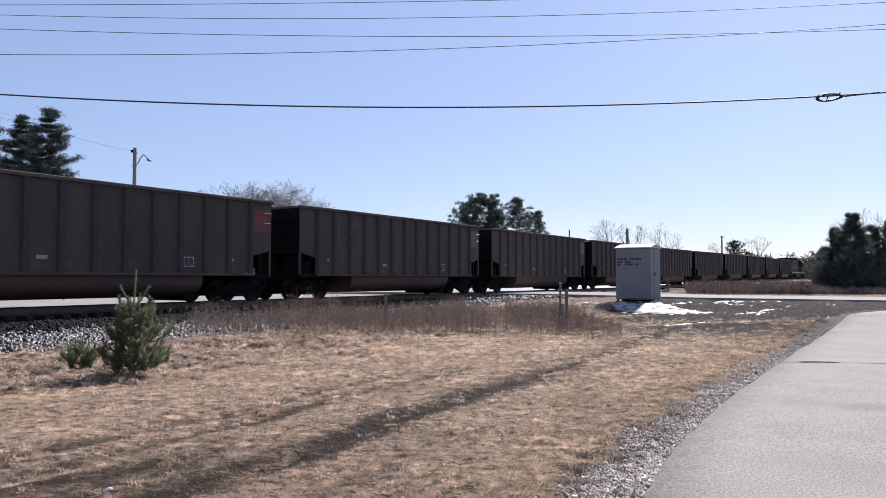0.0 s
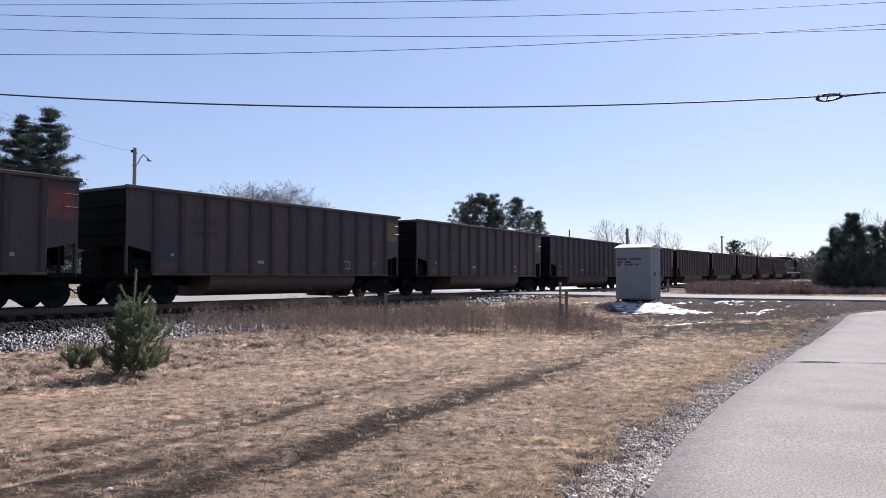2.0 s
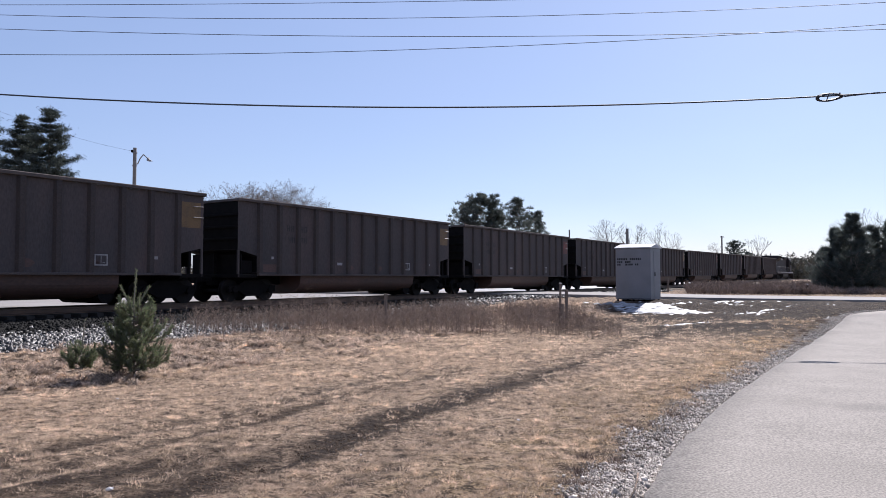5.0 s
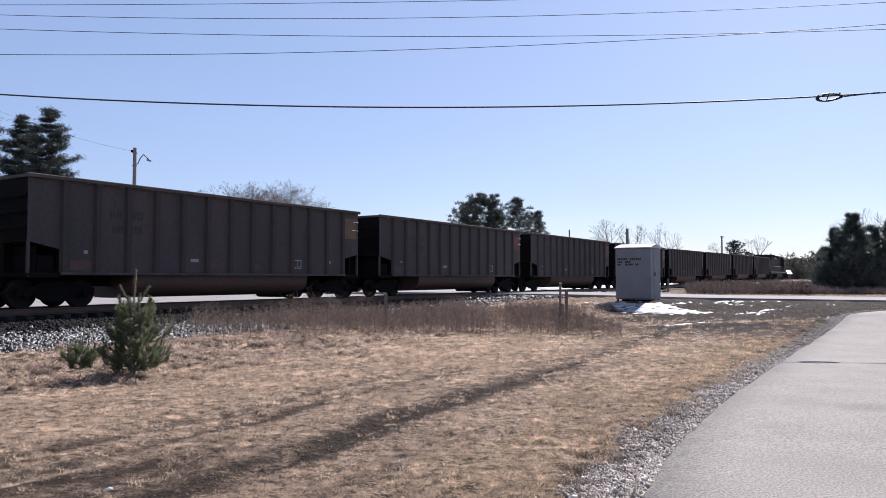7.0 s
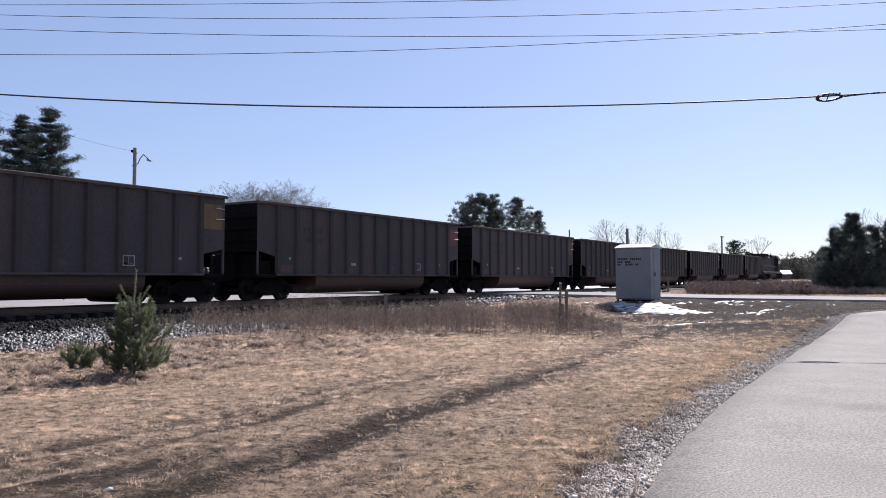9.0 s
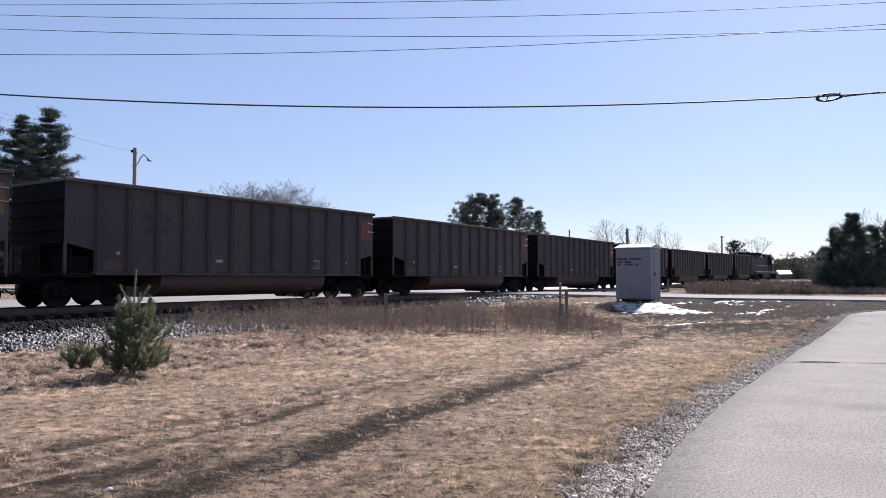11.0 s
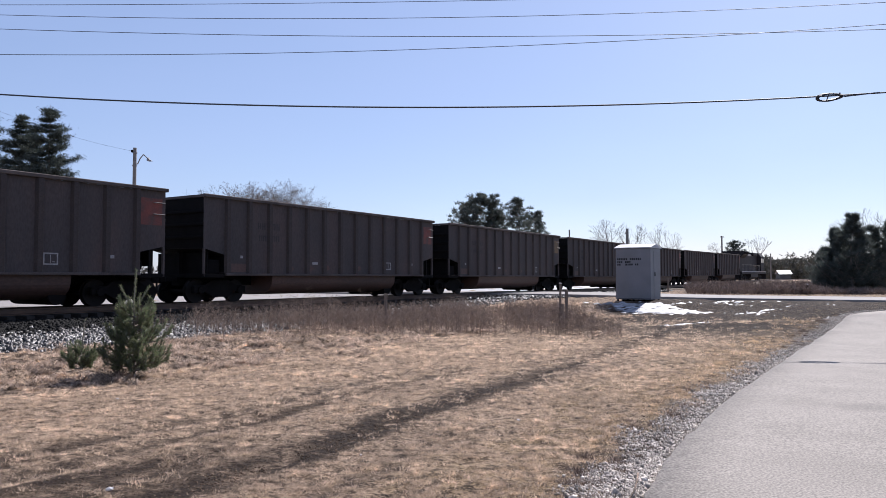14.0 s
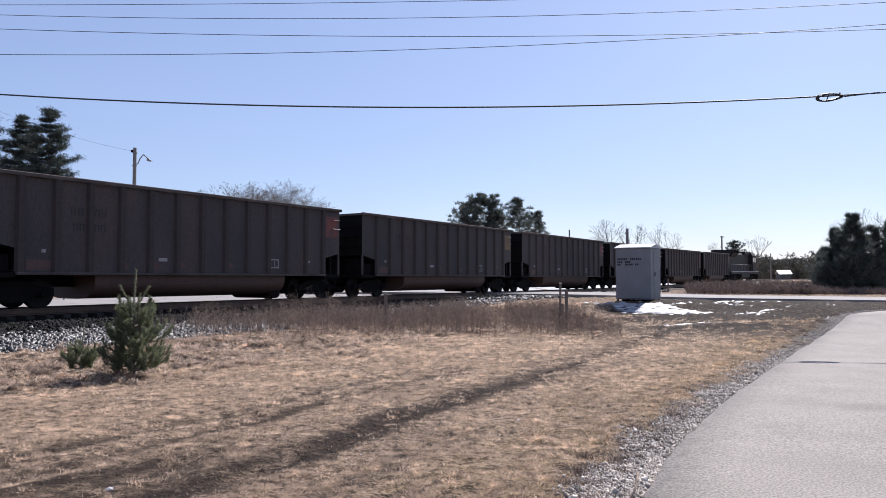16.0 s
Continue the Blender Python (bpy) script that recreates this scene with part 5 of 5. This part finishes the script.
def ballast():
    n = 42000
    s = RNG.uniform(-2, 60, n) ** 1.0
    s = np.where(RNG.random(n) < 0.7, RNG.uniform(2, 17, n), s)
    d = 15.6 + RNG.random(n) ** 0.8 * 5.9
    edge = 15.85 + 0.5 * patchy(s * US, s * UC, 0.6)
    ok = (d > edge + RNG.exponential(0.12, n) - 0.1) & ~((s > 38.2) & (s < 45.8))
    s, d = s[ok], d[ok]
    x, y = s * US - d * UC, s * UC + d * US
    z = np.where((y > 3) & (y < 44) & (x > -20), z_at(x, y), [ground_z(a, b) for a, b in zip(x, y)])
    size = RNG.uniform(0.035, 0.10, len(s)) * np.where(s > 22, 1.25, 1.0)
    # Stones nearest the track take the near-black tone.
    black_bed = d > 18.6 + 0.35 * RNG.normal(size=len(d))
    for sel, m, lab in ((~black_bed, M_STONE, "grey crushed-stone ballast beside the track"), (black_bed, M_BLACK_STONE, "near-black ballast under the cars' edge")):
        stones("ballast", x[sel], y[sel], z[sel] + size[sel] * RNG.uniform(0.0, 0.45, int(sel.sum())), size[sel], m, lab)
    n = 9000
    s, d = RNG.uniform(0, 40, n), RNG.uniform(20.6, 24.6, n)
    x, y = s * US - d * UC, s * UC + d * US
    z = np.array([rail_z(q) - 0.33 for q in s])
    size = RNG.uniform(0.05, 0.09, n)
    stones("ballast", x, y, z, size, M_BLACK_STONE, "near-black crushed stone between the ties")


def shoulder():
    n = 62000
    i = RNG.integers(8, 104, n)
    e = np.array(EDGE)
    a, b = e[i], e[i + 1]
    p = a + (b - a) * RNG.random((n, 1))
    t = (b - a) / np.linalg.norm(b - a, axis=1, keepdims=True)
    w = RNG.beta(1.0, 1.9, n) * 1.25 - 0.03
    x, y = p[:, 0] - t[:, 1] * w, p[:, 1] + t[:, 0] * w
    keep = (w < 0.40 + 0.35 * patchy(x, y, 0.8, 3) + 0.35 * patchy(x, y, 2.5, 7) + RNG.normal(0, 0.12, n)) & (y > 3.2) & (y < 30) & (RNG.random(n) < np.clip(9 / np.maximum(y, 4), 0.3, 1))
    x, y = x[keep], y[keep]
    size = RNG.uniform(0.008, 0.022, len(x)) * np.where(y > 10, 1.3, 1)
    big = RNG.random(len(x)) < 0.02
    size = np.where(big, size * 1.9, size)
    stones("shoulder_gravel", x, y, z_at(x, y) + size * 0.2 + 0.005, size, M_GRAVEL, "loose grey gravel along the lane's edge")


def tuft(x, y, per, spread, length, lift, wide, bend, seed_noise):
    """Blades that lean out of the middle of each tuft."""
    n = len(x) * per
    tone = np.repeat(seed_noise, per)
    cx, cy = np.repeat(x, per), np.repeat(y, per)
    az = RNG.uniform(0, 2 * math.pi, n)
    r = np.abs(RNG.normal(0, 1, n)) * np.repeat(spread, per)
    px_, py_ = cx + np.cos(az) * r, cy + np.sin(az) * r
    side = side_at(px_, py_)
    ok = side > 0.04
    px_, py_, az, tone = px_[ok], py_[ok], az[ok] + RNG.normal(0, 0.7, int(ok.sum())), tone[ok]
    n = len(px_)
    L = RNG.uniform(0.45, 1.15, n) * np.repeat(length, per)[ok]
    el = np.radians(np.clip(RNG.normal(lift, 16, n), 2, 85))
    base = np.stack([px_, py_, z_at(px_, py_) - 0.004], 1)
    tip = base + np.stack([np.cos(az) * np.cos(el), np.sin(az) * np.cos(el), np.sin(el)], 1) * L[:, None]
    W = RNG.uniform(0.6, 1.3, n) * np.repeat(wide, per)[ok]
    return base, tip, W, L * bend if bend else None


def lawn():
    n = 135000
    y = 3.6 + 31 * RNG.random(n) ** 1.75
    x = RNG.uniform(-1, 1, n) * (0.66 * y + 1.2)
    s, d = sd_of(x, y)
    side = side_at(x, y)
    v = x * math.cos(RUT) - y * math.sin(RUT)
    pt = 0.7 * patchy(x, y, 1.1, 2) + 0.5 * patchy(x, y * 1.3, 3.5, 2)
    mud = mud_at(x, y)
    along = x * math.sin(RUT) + y * math.cos(RUT)
    gap = 0.35 * patchy(x, y * 1.4, 2.6, 61) + 0.9 * patchy(x, y * 1.2, 6.0, 62) + 0.3 * patchy(v * 3.2, along * 0.6, 1.0, 63)
    keep = (RNG.random(n) < 0.62 + 3.4 * gap + 0.25 * (v > -2.5)) & (side > 0.12) & (d < 16.4) & (RNG.random(n) > mud * (1.15 + 1.1 * patchy(v * 3.2, (x * math.sin(RUT) + y * math.cos(RUT)) * 0.8, 1.0, 41) + 0.7 * patchy(x, y, 2.8, 44))) & (RNG.random(n) < np.clip((side - 0.1 + 0.35 * pt) / 0.7, 0.08, 1)) & (s < 37) & (RNG.random(n) > 0.82 * np.clip((s - 15) / 7, 0, 1) * np.clip((11 - d) / 2, 0, 1)) & (RNG.random(n) > 1.1 * np.exp(-((s - 24.8) / 1.3) ** 2 - ((d - 5.0) / 1.3) ** 2)) & ~((s > 28.5 + 2 * pt) & (d < 9.5) & (RNG.random(n) < 0.85)) & ~((s > 29.6) & (x > 6.3) & (d < 12.5))
    x, y, v, pt = x[keep], y[keep], v[keep], 0.5 * pt[keep] + 1.5 * np.clip(gap[keep], -0.2, 0.6)
    green = (v > -2.5 + 0.8 * pt) & (v < 6) & (RNG.random(len(x)) < 0.75)
    for sel, m, lab in ((~green, M_BLADE, "short matted tan grass of the lawn"), (green, M_OLIVE, "short olive-brown grass along the lane")):
        q = y[sel]
        base, tip, W, _ = tuft(x[sel], q, 14, 0.020 + 0.0020 * q, (0.018 + 0.0027 * q) * np.clip(0.85 + 0.9 * pt[sel], 0.5, 1.8), 36, 0.0038 * (0.5 + q / 6), 0, pt[sel])
        vv, ff = blades(base, tip, W, None, 0.6)
        tagged(new("lawn_grass", raw("lawn_grass", vv, ff, m)), lab, "grass", kind="stuff")
    near = RNG.random(len(x)) < np.clip(1.25 - y / 18, 0, 1) * np.clip(0.55 + pt, 0.1, 1)
    q = y[near]
    base, tip, W, _ = tuft(x[near], q, 5, 0.06 + 0.003 * q, 0.018 + 0.0026 * q, 22, 0.0040 * (0.6 + q / 8), 0, pt[near])
    base[:, 2] += 0.012
    tip[:, 2] += 0.012
    vv, ff = blades(base, tip, W, None, 0.7)
    tagged(new("dry_clippings", raw("dry_clippings", vv, ff, M_STRAW)), "loose pale clippings of dry grass on the lawn", "grass", kind="stuff")


def straw():
    """Long dead grass, combed over into folds: each tussock's blades arch the same way and hang."""
    n = 9500
    x, y = RNG.uniform(-14, 12, n), RNG.uniform(9.6, 27, n)
    s, d = sd_of(x, y)
    pt = patchy(x, y, 0.9, 12) + 0.6 * patchy(x, y, 2.4, 5)
    zone = np.clip((d - 9.6) / 1.6, 0, 1) * np.clip((16.6 - d) / 1.0, 0, 1)
    keep = (RNG.random(n) < zone * (0.42 + 1.7 * pt)) & (s < 34) & (RNG.random(n) < np.clip((31 - y) / 9, 0.15, 1))
    x, y, pt = x[keep], y[keep], np.clip(pt[keep], -0.3, 0.9)
    lean = 6.28 * patchy(x, y, 0.55, 71) + RNG.normal(0, 0.5, len(x))
    per = 46
    n = len(x) * per
    az = np.repeat(lean, per) + RNG.normal(0, 0.55, n)
    r = np.abs(RNG.normal(0, 0.055, n))
    a0 = RNG.uniform(0, 6.28, n)
    px_, py_ = np.repeat(x, per) + np.cos(a0) * r, np.repeat(y, per) + np.sin(a0) * r
    L = RNG.uniform(0.5, 1.2, n) * np.repeat(0.38 * (0.7 + 0.7 * pt), per)
    out = np.stack([np.cos(az), np.sin(az), 0 * az], 1)
    base = np.stack([px_, py_, z_at(px_, py_) - 0.01], 1)
    reach = RNG.uniform(0.5, 0.95, n)
    tip = base + out * (L * reach)[:, None]
    tip[:, 2] = z_at(np.clip(tip[:, 0], -19, 29), np.clip(tip[:, 1], 4, 43)) + RNG.uniform(0.0, 0.05, n)
    vv, ff = blades(base, tip, RNG.uniform(0.008, 0.016, n), L * RNG.uniform(0.08, 0.30, n), 0.6)
    tagged(new("tall_grass", raw("tall_grass", vv, ff, M_STRAW)), "pale flattened tussocks of dead grass", "grass", kind="stuff")


def weeds():
    segs, B, T, W = [], [], [], []
    n = 26000
    xs, ys = RNG.uniform(-9, 7.5, n), RNG.uniform(15, 30, n)
    pt = patchy(xs, ys, 0.8, 21)
    for x, y, p in zip(xs, ys, pt):
        s, d = to_sd(x, y)
        edge = 19.2 + 2.2 * p + random.expovariate(1.0)
        if not (y > edge and 6.5 < d < 18.2 and 12.5 < s < 33) or (x > 5.2 - 0.05 * (y - 19) and d < 13) or random.random() > 0.55 + 0.9 * p:
            continue
        far = ss((d - 15.5) / 2.2)
        h = random.uniform(0.2, 0.75) * (1.0 + 0.7 * p) * (1 - 0.35 * ss((s - 22) / 8)) * (1 - 0.45 * far)
        if s < 19 and d > 14:
            h *= 1.45
        z = ground_z(x, y) - 0.02
        a = random.uniform(0, 6.28)
        tilt = random.uniform(0, 0.3)
        top = np.array([x + h * tilt * math.cos(a), y + h * tilt * math.sin(a), z + h])
        b0 = np.array([x, y, z])
        B.append(b0), T.append(top), W.append(random.uniform(0.007, 0.014))
        for k in range(random.randint(4, 8)):
            f = random.uniform(0.3, 0.98)
            q = b0 + (top - b0) * f
            t = np.array([random.gauss(0, 1), random.gauss(0, 1), random.uniform(0.3, 1.3)])
            t = t / np.linalg.norm(t) * random.uniform(0.08, 0.22)
            B.append(q), T.append(q + t), W.append(random.uniform(0.006, 0.014))
            if random.random() < 0.6:
                B.append(q + t * 0.6), T.append(q + t * 0.6 + np.array([random.gauss(0, 0.05), random.gauss(0, 0.05), random.uniform(0.02, 0.09)])), W.append(0.012)
    vv, ff = blades(np.array(B), np.array(T), np.array(W))
    tagged(new("dry_weeds", raw("dry_weeds", vv, ff, M_WEED)), "reddish-brown dry weeds along the railway", "weeds", kind="stuff")


def brush():
    """The brown scrub behind the crossing road, in front of the train's end."""
    B, T, W = [], [], []
    for i in range(5200):
        dist = random.uniform(46.5, 62)
        a = random.uniform(1215, 1600) if i < 4200 else random.uniform(1340, 1460)
        x = (a - 784) / 1298.5 * dist
        s, d = to_sd(x, dist)
        if d > 18.0 or s < 46.6:
            continue
        h = random.uniform(0.35, 0.85) * (1 if a < 1330 else 0.6 if a < 1440 else 0.4) * (1.0 if i < 4200 else 1.8)
        z = ground_z(x, dist) - 0.02
        b0 = np.array([x, dist, z])
        top = b0 + np.array([random.gauss(0, 0.15), random.gauss(0, 0.15), h])
        B.append(b0), T.append(top), W.append(0.035)
        for k in range(7):
            q = b0 + (top - b0) * random.uniform(0.15, 0.95)
            t = np.array([random.gauss(0, 1), random.gauss(0, 1), random.uniform(0.4, 1.5)])
            t = t / np.linalg.norm(t) * random.uniform(0.15, 0.45)
            B.append(q), T.append(q + t), W.append(random.uniform(0.025, 0.05))
    vv, ff = blades(np.array(B), np.array(T), np.array(W))
    tagged(new("brush", raw("brush", vv, ff, M_BRUSH)), "dull brown scrub beyond the road", "brush", kind="stuff")


def snow():
    """Old snow: a bank before the cabinet and thin scraps over the muddy ground by the road."""
    xs, ys = np.arange(5.6, 16, 0.10), np.arange(22.5, 35.0, 0.08)
    hgt = np.zeros((len(ys), len(xs)))
    for j, y in enumerate(ys):
        for i, x in enumerate(xs):
            s, d = to_sd(x, y)
            bank = 1.2 * math.exp(-((x - 8.75) / 1.75) ** 4 - ((y - 32.0 + 0.25 * (x - 8.0)) / 1.05) ** 4) + 0.75 * math.exp(-((x - 10.2) / 1.5) ** 2 - ((y - 30.7) / 0.5) ** 2)
            scraps = 0.36 * math.exp(-((x - 13.0) / 1.6) ** 2 - ((y - 32.8) / 1.0) ** 2) + 0.50 * math.exp(-((x - 12.4) / 1.8) ** 2 - ((y - 29.6) / 0.7) ** 2)
            scraps += 0.68 * math.exp(-((y - 25.5 - 1.1 * (x - 8.3)) / 0.6) ** 2 - ((x - 8.5) / 1.6) ** 2)
            q = bank + scraps - 0.72 + 0.25 * noise.noise((x * 0.7 + 3, y * 1.6, 1)) + 0.45 * noise.noise((x * 1.7, y * 4.6, 7)) + 0.85 * noise.noise((x * 3.6, y * 9.0, 3)) + 0.3 * noise.noise((x * 0.9, y * 0.9, 23))
            if s > 38 or path_side(x, y) < 0.6:
                q = -1
            hgt[j, i] = q
    idx, verts, faces = {}, [], []

    def vert(i, j):
        if (i, j) not in idx:
            x, y = xs[i] + 0.05 * noise.noise((i * 1.7, j * 1.3, 0)), ys[j] + 0.05 * noise.noise((i * 1.1, j * 1.9, 3))
            q = hgt[j, i]
            idx[(i, j)] = len(verts)
            verts.append((x, y, rough_ground(x, y)[0] + (min(0.008 + 0.08 * q, 0.10) if q > 0 else -0.03)))
        return idx[(i, j)]

    for j in range(len(ys) - 1):
        for i in range(len(xs) - 1):
            if max(hgt[j, i], hgt[j, i + 1], hgt[j + 1, i], hgt[j + 1, i + 1]) > 0:
                faces.append((vert(i, j), vert(i + 1, j), vert(i + 1, j + 1), vert(i, j + 1)))
    tagged(new("snow", raw("snow", verts, faces, M_SNOW, True)), "melting old snow beside the cabinet", "snow", kind="stuff")


def litter():
    """Pale scraps and stones that lie on the lawn."""
    rnd = random.Random(3)
    for px_x, px_y, w in ((916, 745, 0.10), (200, 861, 0.13), (640, 802, 0.05), (212, 708, 0.10), (822, 672, 0.05), (1098, 560, 0.08), (545, 778, 0.06), (500, 700, 0.05)):
        dist = EYE * 1298.5 / (px_y - 492.3)
        x = (px_x - 784) / 1298.5 * dist
        bm = bmesh.new()
        w *= 0.65
        bmesh.ops.create_icosphere(bm, subdivisions=1, radius=0.5)
        for v in bm.verts:
            v.co *= rnd.uniform(0.7, 1.2)
            v.co.x *= w
            v.co.y *= w * 0.6
            v.co.z *= w * 0.35
        ob = new("litter", mesh_of("litter", bm, M_WHITE))
        ob.matrix_basis = pose(x, dist, rough_ground(x, dist)[0] + w * 0.10, rnd.uniform(-15, 15), rnd.uniform(-15, 15), rnd.uniform(0, 180))
        tagged(ob, "small pale scrap lying in dry grass", "litter", "scraps on the lawn")


def clods():
    """Loose crumbs of soil in the wheel ruts."""
    n = 12000
    y = 4.2 + 17 * RNG.random(n) ** 1.6
    v = np.where(RNG.random(n) < 0.6, -4.3 + RNG.normal(0, 0.24, n), np.where(y < 8, -5.15 + RNG.normal(0, 0.4, n), -5.85 + RNG.normal(0, 0.15, n)))
    x = (v + y * math.sin(RUT)) / math.cos(RUT)
    keep = (patchy(x, y, 0.9, 14) > -0.2) & (x > -14)
    x, y = x[keep], y[keep]
    size = RNG.uniform(0.004, 0.015, len(x))
    stones("soil_crumbs", x, y, z_at(x, y) + size * 0.05, size, M_CLOD, "loose crumbs of dark soil in wheel ruts")


def edge_tufts():
    """Small matted clumps of grass that have crept into the gravel."""
    e = np.array(EDGE)
    n = 260
    i = RNG.integers(8, 100, n)
    t = e[i + 1] - e[i]
    t /= np.linalg.norm(t, axis=1, keepdims=True)
    w = RNG.uniform(0.1, 0.75, n)
    x, y = e[i, 0] - t[:, 1] * w, e[i, 1] + t[:, 0] * w
    keep = (y > 3.4) & (y < 26) & (RNG.random(n) < 0.25 + w)
    x, y = x[keep], y[keep]
    base, tip, W, B = tuft(x, y, 110, RNG.uniform(0.035, 0.085, len(x)), RNG.uniform(0.035, 0.07, len(x)), 48, np.full(len(x), 0.004), 0.1, np.zeros(len(x)))
    vv, ff = blades(base, tip, W, B, 0.4)
    tagged(new("edge_grass", raw("edge_grass", vv, ff, M_WEED)), "matted brown grass clumps in the gravel", "grass", kind="stuff")


ballast()
shoulder()
edge_tufts()
clods()
lawn()
straw()
weeds()
brush()
snow()
litter()
stalk = wire("straw_stalk", [(1.22, 5.0, 0.06), (1.36, 5.3, 0.075), (1.47, 5.62, 0.07), (1.55, 5.9, 0.05)], 0.006, "pale dry stalk lying on gravel")
stalk.data.materials[0] = M_STRAW


# ---------------------------------------------------------------- what moves
def run(t):
    """Metres that the train has gone by t seconds."""
    return 3.923 * t - 0.0081 * t * t


def on_track(s, reach):
    (ax, ay), (bx, by) = sd(s - reach, MID), sd(s + reach, MID)
    az, bz = rail_z(s - reach), rail_z(s + reach)
    tilt = math.degrees(math.atan2(bz - az, 2 * reach))
    x, y = sd(s, MID)
    return pose(x, y, (az + bz) / 2, 0, -tilt, 90 - math.degrees(TH))


def motions():
    times = [0.5 * i for i in range(33)]
    turns = [16.0 * i / 112 for i in range(113)]
    for car, start, reach in CARS:
        walk(car, [(t, on_track(start - run(t), reach)) for t in times])
        for w in car.children_recursive:
            if w.name.startswith("wheelset"):
                r, x = w["spin"], w.matrix_basis.translation.x
                walk(w, [(t, pose(x, 0, r, 0, -math.degrees(run(t) / r), 0)) for t in turns])


motions()
